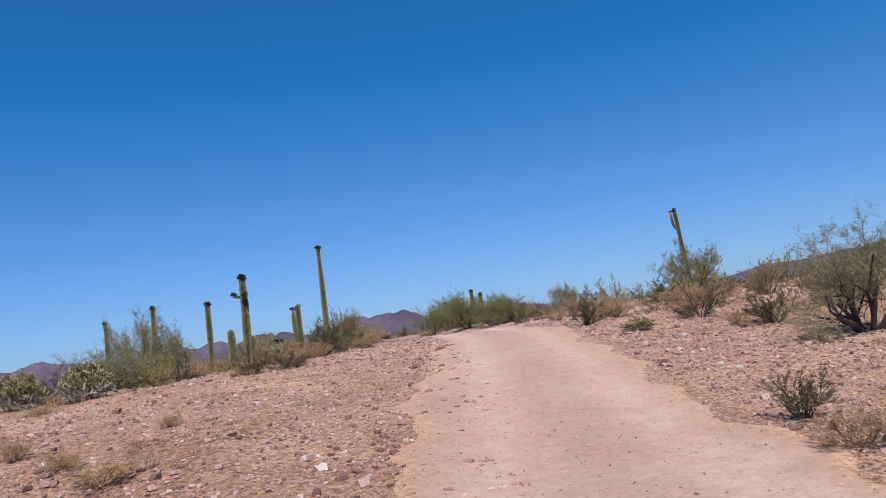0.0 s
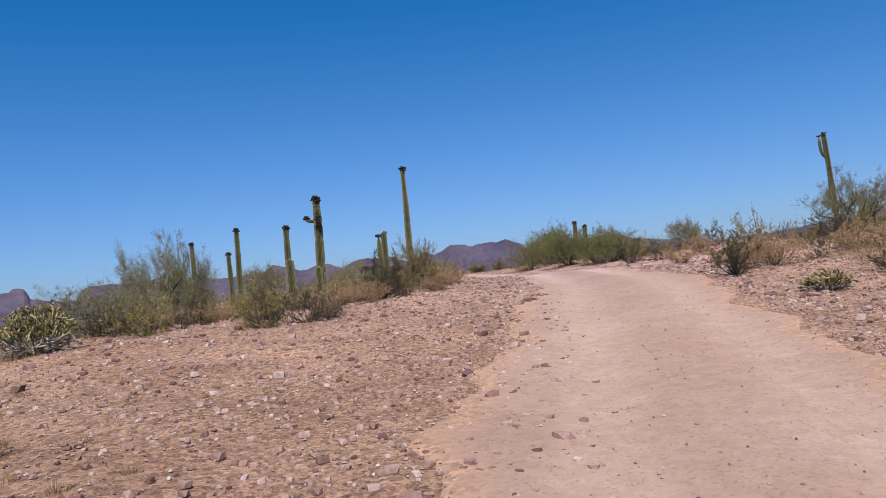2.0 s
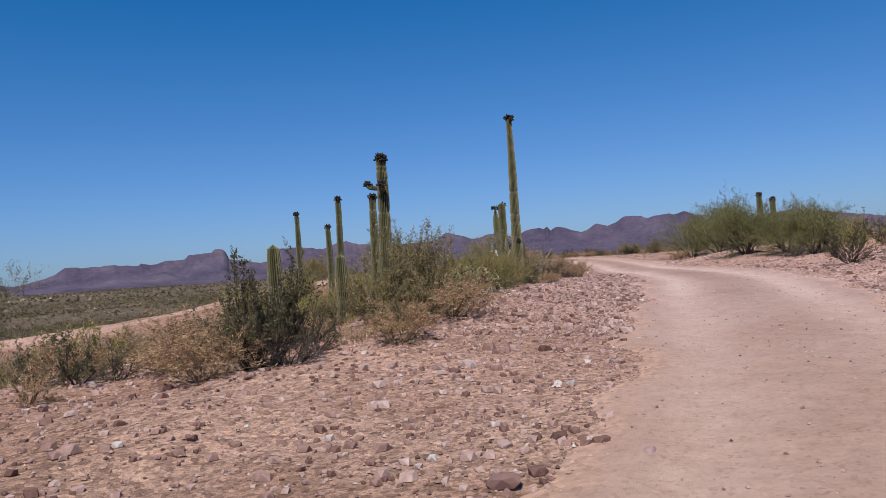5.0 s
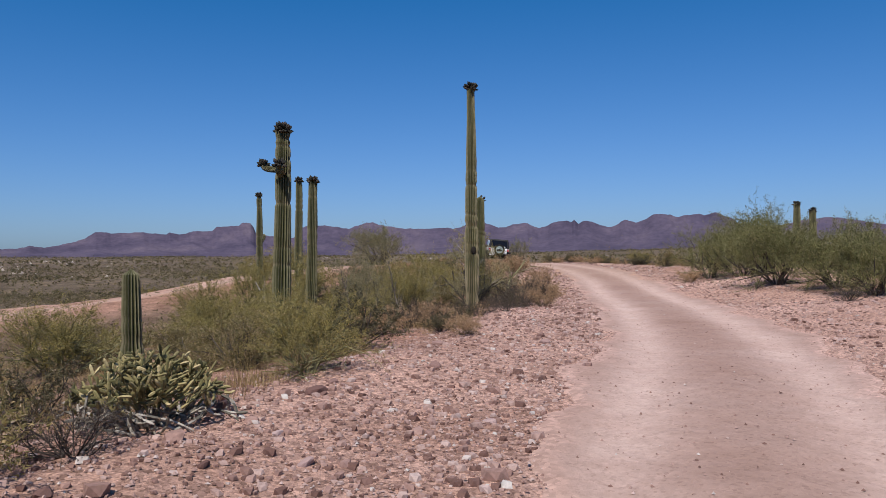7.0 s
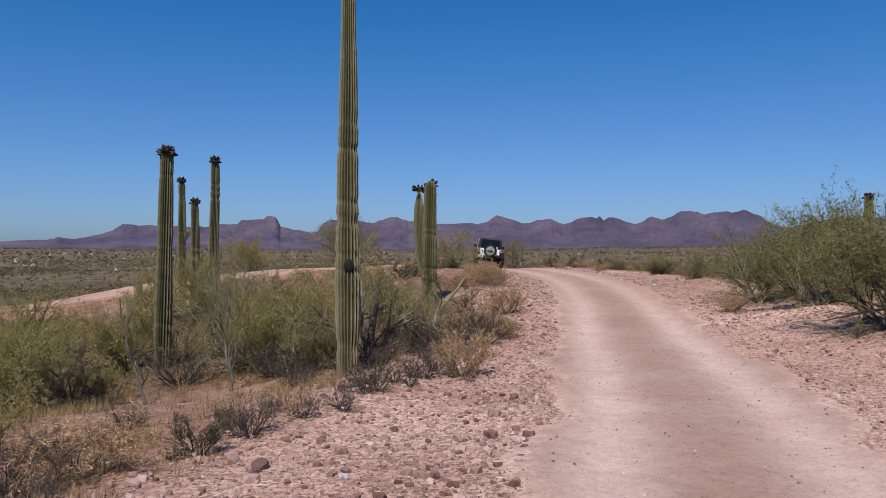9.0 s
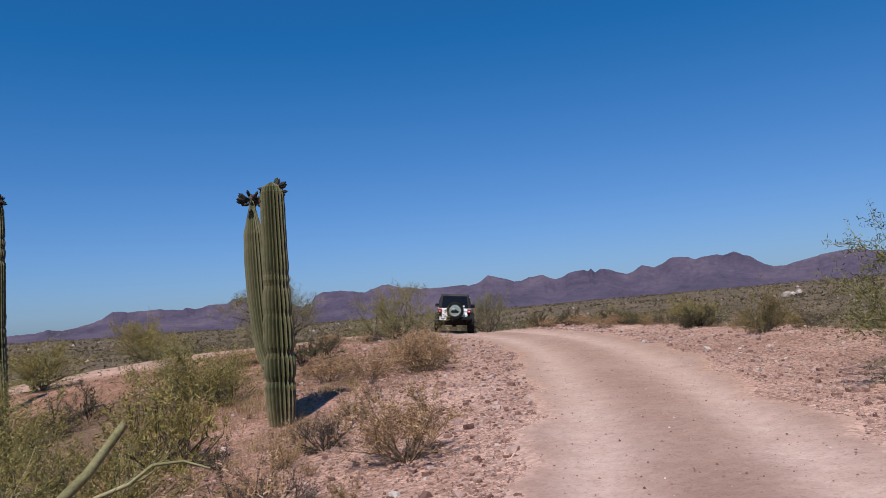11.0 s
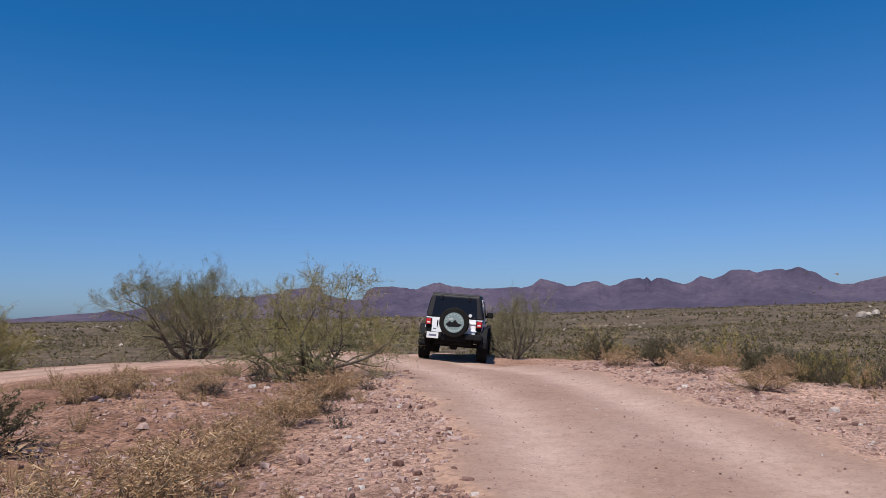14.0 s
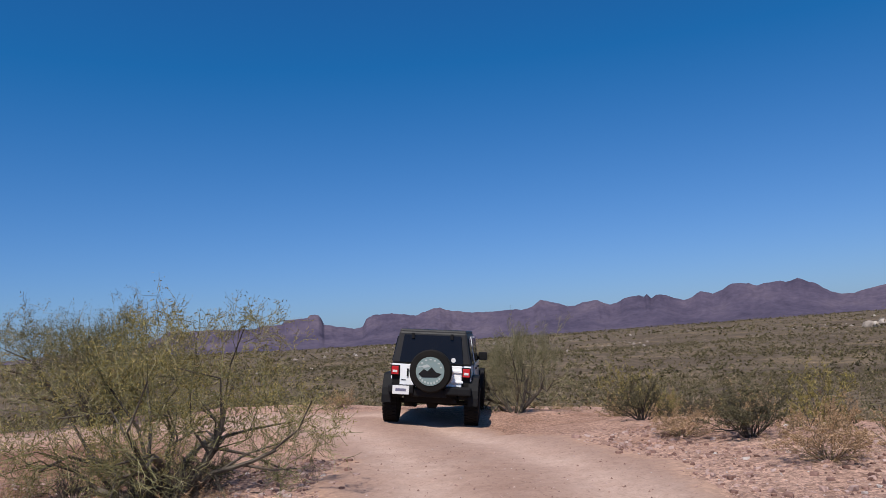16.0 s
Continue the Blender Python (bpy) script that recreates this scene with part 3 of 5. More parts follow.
def plant_shape(kind, seed):
    """Vertices and faces of branches and of foliage for one plant, 1 m high."""
    k = KINDS[kind]
    rng = np.random.RandomState(seed)
    stems = []
    low_skirt = "tree" not in kind and kind not in ("palo_verde", "bushy", "limby")
    for i in range(k["stems"]):
        a = 2 * math.pi * (i + rng.uniform(-0.4, 0.4)) / k["stems"]
        tilt = k["splay"] * rng.uniform(0.25, 1.0)
        if low_skirt and i % 5 < 2:
            tilt = k["splay"] * rng.uniform(1.2, 2.6)
        d = (math.cos(a) * tilt, math.sin(a) * tilt, 1.0 if k["splay"] < 0.9 else 0.8)
        root = (0.03 * math.cos(a), 0.03 * math.sin(a), -0.04)
        stems.append(limb(root, d, k["length"] * rng.uniform(0.7, 1.15), k["radius"] * rng.uniform(0.7, 1.2), rng, 0.4, 5, 0.1, 0.5))
    low = 0.35 if "tree" in kind else 0.14
    levels = grow(stems, rng, k["levels"], low)
    paths = [p for lv in levels for p in lv]
    twigs = levels[-1] + (levels[-2] if "tree" not in kind and kind not in ("palo_verde", "bushy", "limby") else [])
    pts = []
    for p in twigs:
        u = rng.uniform(0.0, 1.0, k["per"]) * (len(p) - 1)
        j = np.minimum(u.astype(int), len(p) - 2)
        pts.append(p[j, :3] + (p[j + 1, :3] - p[j, :3]) * (u - j)[:, None] + rng.normal(size=(k["per"], 3)) * 0.012)
    pts = np.vstack(pts)
    s = fit_unit([pts])
    # few leaves low down, where the stems stand bare
    if kind not in ("light", "fine"):
        pts = pts[rng.rand(len(pts)) < 0.12 + 0.88 * smooth(pts[:, 2] * s, 0.12, 0.55)]
    if kind == "light":
        bv, bf = tubes([p[[0, 2, 5]] for p in levels[0]] + [p[::4] for p in levels[1]], 3)
    else:
        bv, bf = tubes(levels[0] + [p[::2] for p in levels[1]], 3 if "tree" not in kind else 6)
    fine = [p[::2] for lv in levels[2:-1] for p in lv] + ([p[::2] if "tree" in kind else p[::4] for p in levels[-1]] if kind != "light" else [p[::4] for p in levels[-1][::3]])
    tv, tf = tubes(fine, 3)
    lv, lf = leaves(pts, *k["leaf"], rng, k.get("upright", 0.3))
    return bv * s, bf, tv * s, tf, lv * s, lf


LOOKS = {
    "creosote_bush": ("creosote", DARK_BARK, OLIVE_LEAF),
    "palo_verde_tree": ("palo_verde", PALE_BARK, GREEN_LEAF),
    "green_shrub": ("fine", BARK, MIXED_LEAF),
    "dry_shrub": ("dry_bush", STRAW, DRY_LEAF),
    "grey_shrub": ("grey_bush", DARK_BARK, GREY_LEAF),
    "mesquite_tree": ("sparse_tree", BARK, MESQUITE_LEAF),
    "open_tree": ("spreading_tree", BARK, GREEN_LEAF),
    "dusky_tree": ("bushy", DARK_BARK, DUSKY_LEAF),
    "limby_tree": ("limby", BARK, GREEN_LEAF),
    "bare_tree": ("open_tree", DARK_BARK, MESQUITE_LEAF),
    "small_green_bush": ("light", BARK, GREEN_LEAF),
    "small_olive_bush": ("light", DARK_BARK, OLIVE_LEAF),
    "small_dry_bush": ("light", STRAW, DRY_LEAF),
    "small_grey_bush": ("light", DARK_BARK, GREY_LEAF),
}
TWIGS = {"limby_tree": TAN_TWIG, "palo_verde_tree": GREEN_TWIG, "open_tree": GREEN_TWIG, "bare_tree": TAN_TWIG, "mesquite_tree": TAN_TWIG, "dusky_tree": GREEN_TWIG, "green_shrub": GREEN_TWIG, "small_green_bush": GREEN_TWIG, "dry_shrub": STRAW}
VARIANTS = {}


def plant(name, x, y, height, width, label, group="", variant=0, turn=None, sink=0.0):
    """A shrub or tree standing on the ground at x, y, with the height and width given."""
    key = (name, variant % 3)
    kind, bark, leaf = LOOKS[name]
    if key not in VARIANTS:
        bv, bf, tv, tf, lv, lf = plant_shape(kind, 11 + 7 * key[1] + 31 * sorted(LOOKS).index(name))
        wide = np.percentile(np.abs(lv[:, :2]), 92 if "tree" in kind else 97) * 2
        made = []
        for nm, v, f, mat in (("stem", bv, bf, bark), ("twig_mass", tv, tf, TWIGS.get(name, bark)), ("crown", lv, lf, leaf)):
            me = bpy.data.meshes.new(nm)
            me.from_pydata(v.tolist(), [], f.tolist() if isinstance(f, np.ndarray) else f)
            me.materials.append(mat)
            made.append(me)
        VARIANTS[key] = (made, wide)
    made, wide = VARIANTS[key]
    turn = (x * 37.0 + y * 91.0) % 360 if turn is None else turn
    root = tagged(new(name), label, "tree" if "tree" in name else "shrub", group)
    sx = width / wide
    root.matrix_world = Matrix.LocRotScale((x, y, gz(x, y) - sink), Euler((0, 0, radians(turn))), (sx, sx, height))
    for me in made:
        ob = new(me.name.split(".")[0], me)
        ob.parent = root
        if ob.name.startswith("twig_mass"):
            tagged(ob, kind="stuff")
    return root


def ribbed_column(height, radius, ribs, rng, lean=(0, 0), waist=0.12, cork=1.2, foot=0.85, base_z=0.0, bands=True, slim=0.22):
    """A cactus stem: pleated column with bands where each year's growth is pinched, rounded at the top."""
    rows = max(10, int(height / 0.085))
    t = np.linspace(0, 1, rows)
    z = base_z + t * height
    body = radius * (foot + (1 - foot) * smooth(t, 0, 0.18)) * (1 - slim * smooth(t, 0.25, 1.0))
    body = body * (1 + waist * 0.5 * np.sin(z * 2.1 + rng.uniform(0, 6)) * 0.5)
    rings = np.zeros(rows)
    if bands:
        for _ in range(int(height * 1.9)):
            c = rng.uniform(0.05, 0.97)
            pinch = np.exp(-((t - c) * height / 0.042) ** 2)
            body = body * (1 - rng.uniform(0.05, 0.19) * pinch)
            rings = rings + rng.uniform(0.2, 0.75) * pinch
    dome = np.sqrt(np.clip(1 - np.clip((z - (base_z + height - radius)) / radius, 0, 1) ** 2, 0.004, 1))
    body = body * dome
    n = ribs * 4
    a = np.arange(n) * 2 * math.pi / n
    pleat = np.cos(a * ribs)
    ridge = np.clip(pleat, 0, 1) ** 1.3
    twist = rng.uniform(-0.05, 0.05)
    cx = lean[0] * t + 0.012 * np.sin(z * 1.3 + rng.uniform(0, 6))
    cy = lean[1] * t + 0.012 * np.sin(z * 1.1 + rng.uniform(0, 6))
    rr = body[:, None] * (1 + (0.20 if ribs < 19 else 0.17) * pleat[None, :]) * (1 + 0.012 * rng.normal(size=(rows, n)))
    A = a[None, :] + twist * z[:, None]
    V = np.stack([cx[:, None] + rr * np.cos(A), cy[:, None] + rr * np.sin(A), z[:, None] + 0 * rr], 2).reshape(-1, 3)
    i = np.arange(rows - 1)[:, None] * n + np.arange(n)[None, :]
    j = np.arange(rows - 1)[:, None] * n + (np.arange(n)[None, :] + 1) % n
    F = np.stack([i.ravel(), j.ravel(), (j + n).ravel(), (i + n).ravel()], 1).tolist()
    F.append(list(range((rows - 1) * n, rows * n)))
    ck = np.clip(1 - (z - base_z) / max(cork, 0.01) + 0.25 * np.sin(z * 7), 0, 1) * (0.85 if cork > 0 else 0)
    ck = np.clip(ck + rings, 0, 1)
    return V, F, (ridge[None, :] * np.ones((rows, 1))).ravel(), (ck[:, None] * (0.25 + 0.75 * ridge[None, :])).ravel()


def bud_cluster(centre, radius, count, rng, size=0.05):
    """The ring of fat buds on a cactus tip."""
    bm = bmesh.new()
    for _ in range(count):
        a, e = rng.uniform(0, 6.283), rng.uniform(-0.15, 1.2)
        d = Vector((math.cos(a) * math.cos(e), math.sin(a) * math.cos(e), math.sin(e)))
        at = Vector(centre) + d * radius * rng.uniform(0.75, 1.05)
        m = Matrix.Translation(at) @ d.to_track_quat("Z", "Y").to_matrix().to_4x4()
        s = size * rng.uniform(0.7, 1.3)
        bmesh.ops.create_icosphere(bm, subdivisions=1, radius=1.0, matrix=m @ Matrix.Diagonal((s * 0.55, s * 0.55, s * 1.25, 1)))
    return bm


def saguaro(x, y, top, radius, label, ribs=20, seed=0, lean=(0, 0), arms=(), buds=26, cork=1.2, hole=None, slim=0.22, tan=0.56, group="saguaro cacti"):
    """arms: (azimuth in degrees, height, reach, rise, radius, buds); lean: how far the tip stands off the foot."""
    rng = np.random.RandomState(seed + 50)
    z0 = gz(x, y) - 0.12
    root = thing("saguaro_cactus", label, "cactus", group)
    root.location = (x - lean[0], y - lean[1], z0)
    h = top - z0
    V, F, rib, ck = ribbed_column(h, radius, ribs, rng, lean, cork=cork, slim=slim)
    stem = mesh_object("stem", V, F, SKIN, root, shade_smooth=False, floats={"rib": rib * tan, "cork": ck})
    if buds:
        part("bud_crown", bud_cluster((lean[0], lean[1], h - radius * 0.75), radius * 0.98, int(buds * 2.2), rng, 0.068), BUD, root, "dark cluster of flower buds")
    for az, ht, reach, rise, rad, nb in arms:
        a = radians(az)
        c = np.array([lean[0] * ht / h, lean[1] * ht / h, ht])
        d = np.array([math.cos(a), math.sin(a), 0])
        # an elbow swings out of the stem and turns upward
        n = 14
        u = np.linspace(0, 1, n)
        path = c[None, :] + d[None, :] * (reach * np.sin(u * math.pi / 2))[:, None] + np.array([0, 0, 1.0])[None, :] * (rise * (0.15 * u + 0.85 * u ** 3))[:, None]
        r = rad * (0.8 + 0.2 * u) * np.sqrt(np.clip(1 - np.clip((u - 0.86) / 0.14, 0, 1) ** 2, 0.02, 1))
        tv, tf = tubes([np.column_stack([path, r])], ribs * 2)
        w = np.tile(np.arange(ribs * 2) % 2, n)
        axis = np.repeat(path, ribs * 2, 0)
        tv = axis + (tv - axis) * np.where(w > 0, 1.12, 0.9)[:, None]
        tf.append(tuple(range((n - 1) * ribs * 2, n * ribs * 2)))
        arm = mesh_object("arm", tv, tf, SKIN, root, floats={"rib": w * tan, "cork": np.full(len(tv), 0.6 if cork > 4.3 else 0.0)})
        if nb:
            part("bud_crown", bud_cluster(tuple(path[-1] - np.array([0, 0, rad * 0.4])), rad * 1.3, int(nb * 2.0), rng, 0.065), BUD, arm, "dark cluster of flower buds")
    if hole:
        ht, az, size = hole
        # no real recess: a flattened ball coloured as dark as the hole's inside
        bm = bmesh.new()
        a = radians(az)
        m = Matrix.Translation((lean[0] * ht / h + math.cos(a) * radius * 1.02, lean[1] * ht / h + math.sin(a) * radius * 1.02, ht))
        m = m @ Vector((math.cos(a), math.sin(a), 0)).to_track_quat("Z", "Y").to_matrix().to_4x4()
        bmesh.ops.create_uvsphere(bm, u_segments=12, v_segments=6, radius=size, matrix=m @ Matrix.Diagonal((0.8, 1.15, 0.32, 1)))
        part("nest_hole", bm, HOLE_SHADE, root, "woodpecker hole with its inner shade painted dark")
    return root


def dead_limb(name, label, base, tip, radius, material, seed, twigs=7):
    """A crooked bare limb from base to tip with a few side twigs."""
    rng = np.random.RandomState(seed + 900)
    a, b = np.array(base, float), np.array(tip, float)
    n = 12
    u = np.linspace(0, 1, n)[:, None]
    wob = np.cumsum(rng.normal(size=(n, 3)), 0) * 0.022 * np.linalg.norm(b - a)
    p = a + (b - a) * u + (wob - wob[0] - (wob[-1] - wob[0]) * u) * 0.8
    p[:, 2] -= 0.17 * np.linalg.norm(b - a) * np.sin(u[:, 0] * math.pi)
    p[0, 2] -= 0.08
    main = np.column_stack([p, radius * (1 - 0.65 * u[:, 0])])
    v, f = tubes([main], 8)
    ob = mesh_object(name, v, f, material, shade_smooth=True)
    for _ in range(twigs):
        k = rng.randint(3, n - 1)
        side = limb(p[k], (b - a) / np.linalg.norm(b - a) + rng.normal(size=3) * 0.7 + np.array([0, 0, 0.4]), np.linalg.norm(b - a) * rng.uniform(0.2, 0.45), main[k, 3] * 0.55, rng, 0.5, 6, 0.2)
        fork = [side]
        for _ in range(3):
            j = rng.randint(2, 6)
            fork.append(limb(side[j, :3], side[j, :3] - side[j - 1, :3] + rng.normal(size=3) * 0.05, 0.25, side[j, 3] * 0.5, rng, 0.5, 4, 0.2))
        v, f = tubes(fork, 5)
        mesh_object("side_branch", v, f, material, ob, shade_smooth=True)
    return tagged(ob, label, "branch", "bare branches")


def cholla(x, y, height, width, label, seed=0, count=70, group="cholla cacti"):
    """A thicket of jointed cactus arms."""
    rng = np.random.RandomState(seed + 400)
    root = thing("cholla_cactus", label, "cactus", group)
    root.location = (x, y, gz(x, y) - 0.03)
    paths = []
    chains = [(i, 0, None, None) for i in range(count)]
    while chains and len(paths) < 1500:
        i, depth, p, d = chains.pop()
        if p is None:
            a, low = rng.uniform(0, 6.283), rng.uniform(0, 1) ** 0.7
            p = np.array([math.cos(a), math.sin(a), 0]) * width * 0.16 * rng.rand() + np.array([0, 0, 0.02])
            d = np.array([math.cos(a) * (0.25 + low), math.sin(a) * (0.25 + low), 1.05 - 0.75 * low])
        while True:
            d = d / np.linalg.norm(d)
            L, r = rng.uniform(0.055, 0.105), rng.uniform(0.009, 0.0135)
            q = p + d * L
            if (q[0] ** 2 + q[1] ** 2) / (width * 0.5) ** 2 + (q[2] / height) ** 2 > rng.uniform(0.75, 1.1) or q[2] < 0.015:
                break
            paths.append(np.array([(*p, r * 0.55), (*(p + d * L * 0.2), r), (*(p + d * L * 0.75), r * 1.05), (*q, r * 0.35)]))
            if depth < 3 and rng.rand() < 0.42:
                chains.append((i, depth + 1, q, d + rng.normal(size=3) * 0.55 + np.array([0, 0, 0.1])))
            p, d = q, d + rng.normal(size=3) * 0.30 + np.array([0, 0, 0.10])
    old = [p for p in paths if p[3, 2] < height * 0.36]
    young = [p for p in paths if p[3, 2] >= height * 0.36]
    v, f = tubes(young, 5)
    tagged(mesh_object("joints", v, f, CHOLLA_SKIN, root), "yellow-green spiny joints", kind="stuff")
    v, f = tubes(old, 5)
    tagged(mesh_object("old_wood", v, f, CHOLLA_OLD, root), "bare grey lower branches", kind="stuff")
    base_pts = np.vstack([p[1:3, :3] for p in paths])
    sp = base_pts[rng.randint(0, len(base_pts), 2600)] + rng.normal(size=(2600, 3)) * 0.008
    lv, lf = leaves(sp, 0.032, 0.0035, rng, 0.1)
    mesh_object("spines", lv, lf, DRY_LEAF, root, "straw-coloured spines")
    return root

# ---- saguaros ----
saguaro(-6.8, 44.75, 6.92, 0.175, "very tall ribbed saguaro with a woodpecker hole", 19, 1, (0.02, -0.05), buds=22, cork=3.2, slim=0.42, tan=0.75, hole=(1.98, 308, 0.10))
saguaro(-10.33, 40.36, 5.28, 0.20, "tall saguaro with stubby budding arms", 18, 2, (0.06, 0.0), cork=0.8, buds=42,
        arms=((200, 4.35, 0.50, 0.16, 0.085, 18), (292, 4.2, 0.40, 0.26, 0.10, 20)))
saguaro(-14.94, 49.06, 4.98, 0.185, "slender dark green saguaro with a bud crown", 17, 3, (0.12, 0.0), buds=36, cork=0.6)
saguaro(-22.39, 59.39, 6.3, 0.20, "tall banded saguaro behind green brush", 20, 4, (0.05, 0.0), buds=30)
saguaro(-22.85, 58.7, 4.5, 0.18, "shorter saguaro beside a taller one", 20, 5, (-0.05, 0.0), buds=24)
saguaro(-27.82, 63.16, 5.98, 0.185, "thin distant saguaro with a bud crown", 20, 6, (-0.12, 0.0), buds=26, arms=((20, 3.2, 0.28, 0.5, 0.10, 0),))
saguaro(-8.45, 30.45, 1.9, 0.165, "short stout young saguaro without arms", 18, 7, (0.0, 0.0), buds=0, cork=0.0)
saguaro(-8.3, 33.2, 1.68, 0.15, "small dark young saguaro among brush", 16, 8, (0.0, 0.0), buds=0, cork=0.0)
saguaro(-10.42, 55.5, 4.56, 0.21, "thick dark green saguaro with a twin stem", 20, 9, (0.03, 0.0), buds=5, cork=0.9,
        tan=0.4, arms=((196, 0.9, 0.33, 2.8, 0.16, 14),))
saguaro(16.55, 51.1, 7.05, 0.145, "tall saguaro with one upright arm", 20, 10, (-0.25, 0.0), buds=6, arms=((190, 4.7, 0.34, 1.2, 0.085, 3), (200, 2.3, 0.4, 0.5, 0.10, 0)))
saguaro(2.92, 71.87, 4.95, 0.20, "far saguaro showing above the brush", 18, 12, buds=18)
saguaro(3.75, 71.9, 4.55, 0.20, "far saguaro beside its taller neighbour", 18, 13, buds=18)

# ---- a small barrel cactus at the road's edge ----
def barrel_cactus(x, y, height, radius):
    rng = np.random.RandomState(77)
    root = thing("barrel_cactus", "small ribbed barrel cactus with dense straw-coloured spines", "cactus")
    root.location = (x, y, gz(x, y) - 0.04)
    V, F, rib, ck = ribbed_column(height, radius, 18, rng, waist=0.0, cork=0.0, foot=0.8, bands=False, slim=0.1)
    mesh_object("stem", V, F, SKIN, root, floats={"rib": rib, "cork": ck})
    at = V[rng.randint(0, len(V) - 72, 1500)]
    sv, sf = leaves(at, 0.06, 0.005, rng, 0.2)
    tagged(mesh_object("spine_mass", sv, sf, DRY_LEAF, root, "straw-coloured spines"), kind="stuff")
    return root


barrel_cactus(-5.75, 49.4, 0.42, 0.19)

# ---- cholla ----
cholla(-3.3, 28.4, 0.64, 1.45, "grey-green cholla thicket with pale spines", 1, 70)
cholla(-9.0, 16.1, 0.85, 1.3, "yellow-green cholla beside the stony slope", 2, 56)
cholla(-7.6, 16.1, 0.85, 1.4, "yellow-green cholla with many upright joints", 3, 60)
cholla(4.5, 17.9, 0.4, 1.0, "low dark cholla at the road's edge", 4, 40)

# ---- trees and shrubs that stand singly ----
def plants(name, label, group, rows, first=0):
    for i, (x, y, h, w) in enumerate(rows):
        plant(name, x, y, h, w, label, group, first + i)


plant("bare_tree", -8.65, 22.4, 2.45, 2.1, "small bare-limbed mesquite tree with thin foliage", "desert trees", 0)
plant("mesquite_tree", -28.15, 79.75, 3.25, 4.1, "broad half-bare mesquite tree beyond the road bend", "desert trees", 1)
plant("open_tree", -16.95, 71.85, 2.1, 2.9, "open palo verde tree beside the road bend", "desert trees", 2)
plant("mesquite_tree", -8.3, 19.2, 1.0, 1.9, "half-dead low mesquite with crooked branches", "desert trees", 3)
plant("mesquite_tree", -17.2, 82.4, 2.1, 1.9, "thin desert tree at the roadside", "desert trees", 0, 200)
plant("limby_tree", -7.5, 46.7, 2.55, 2.9, "leaning palo verde with a pale forked trunk", "desert trees", 2, 80)
plant("bare_tree", 12.0, 36.0, 2.4, 2.4, "open palo verde tree on the stony bank", "desert trees", 3, 20)
plant("bare_tree", 6.9, 12.6, 1.85, 2.0, "grey-green desert tree on the stony bank", "desert trees", 1, 30)
plant("mesquite_tree", 7.3, 45.0, 1.6, 1.6, "small bare tree on the bank", "desert trees", 1, 70)
plant("limby_tree", -10.7, 46.9, 2.7, 2.1, "bare grey-limbed desert tree among brush", "desert trees", 2, 110)
plant("mesquite_tree", -13.6, 50.5, 2.2, 2.2, "open palo verde among green brush", "desert trees", 2, 140)

for nm, lab, foot, tip, rad, mat, sd in (
        ("bare_limb", "pale bent limb leaning out of the brush", (-7.35, 46.75), (-6.3, 48.5, 1.75), 0.065, PALE_BARK, 1),
        ("bare_limb", "pale forked limb rising behind a saguaro", (-7.5, 46.6), (-7.9, 47.0, 2.3), 0.04, DEAD_WOOD, 2),
        # this stump stands in shadow; the dark bark colour paints that shade
        ("charred_stump", "dead stump with upright limbs, its shade given as dark bark", (-7.4, 46.45), (-7.3, 46.6, 1.3), 0.13, DARK_BARK, 3),
        ("bare_limb", "pale crooked limb lying across green brush", (-15.9, 49.6), (-18.4, 50.1, 0.9), 0.05, DEAD_WOOD, 4),
        ("bare_limb", "dark crooked limb above the brush", (-8.9, 44.4), (-9.5, 44.7, 1.75), 0.035, BARK, 5),
        ("bare_limb", "grey bare limb among dry brush", (-9.6, 43.2), (-10.4, 43.4, 1.5), 0.03, BARK, 6)):
    dead_limb(nm, lab, (*foot, gz(*foot)), tip, rad, mat, sd, 9 if "stump" not in nm else 5)

plants("palo_verde_tree", "dense yellow-green palo verde", "palo verde trees", [
    (-3.4, 30.7, 0.8, 1.2), (-9.5, 38.9, 1.0, 1.8), (-7.3, 38.6, 0.9, 1.4),
    (-9.2, 47.8, 1.7, 2.0), (-16.2, 48.8, 2.1, 2.5), (-9.6, 46.5, 1.8, 1.9),
    (-11.6, 34.8, 1.4, 2.5), (-20.6, 49.6, 2.2, 2.6), (-8.3, 49.8, 1.4, 1.6), (-25.5, 59.3, 2.6, 2.8), (-12.6, 43.2, 1.6, 2.4), (-5.9, 71.8, 1.0, 1.5)])
plants("palo_verde_tree", "dense yellow-green palo verde", "palo verde trees", [
    (-19.5, 56.0, 2.2, 3.0), (-13.3, 52.3, 1.9, 2.5), (-18.5, 47.3, 1.5, 2.4), (-30.0, 66.5, 2.0, 3.0), (-12.2, 39.5, 0.75, 1.8), (-33.5, 75.5, 2.3, 3.2),
    (-14.0, 57.5, 1.6, 2.4)], 1)
plants("dusky_tree", "dusky grey-olive desert tree with dark limbs", "desert trees", [(0.4, 54.0, 2.0, 2.5), (0.9, 56.4, 2.7, 3.2), (3.0, 48.2, 1.9, 2.6), (-0.9, 57.2, 2.3, 2.9), (1.5, 49.8, 2.1, 2.7), (3.7, 46.2, 1.9, 2.4), (4.6, 53.0, 1.8, 2.6), (2.6, 61.0, 1.8, 2.6)])
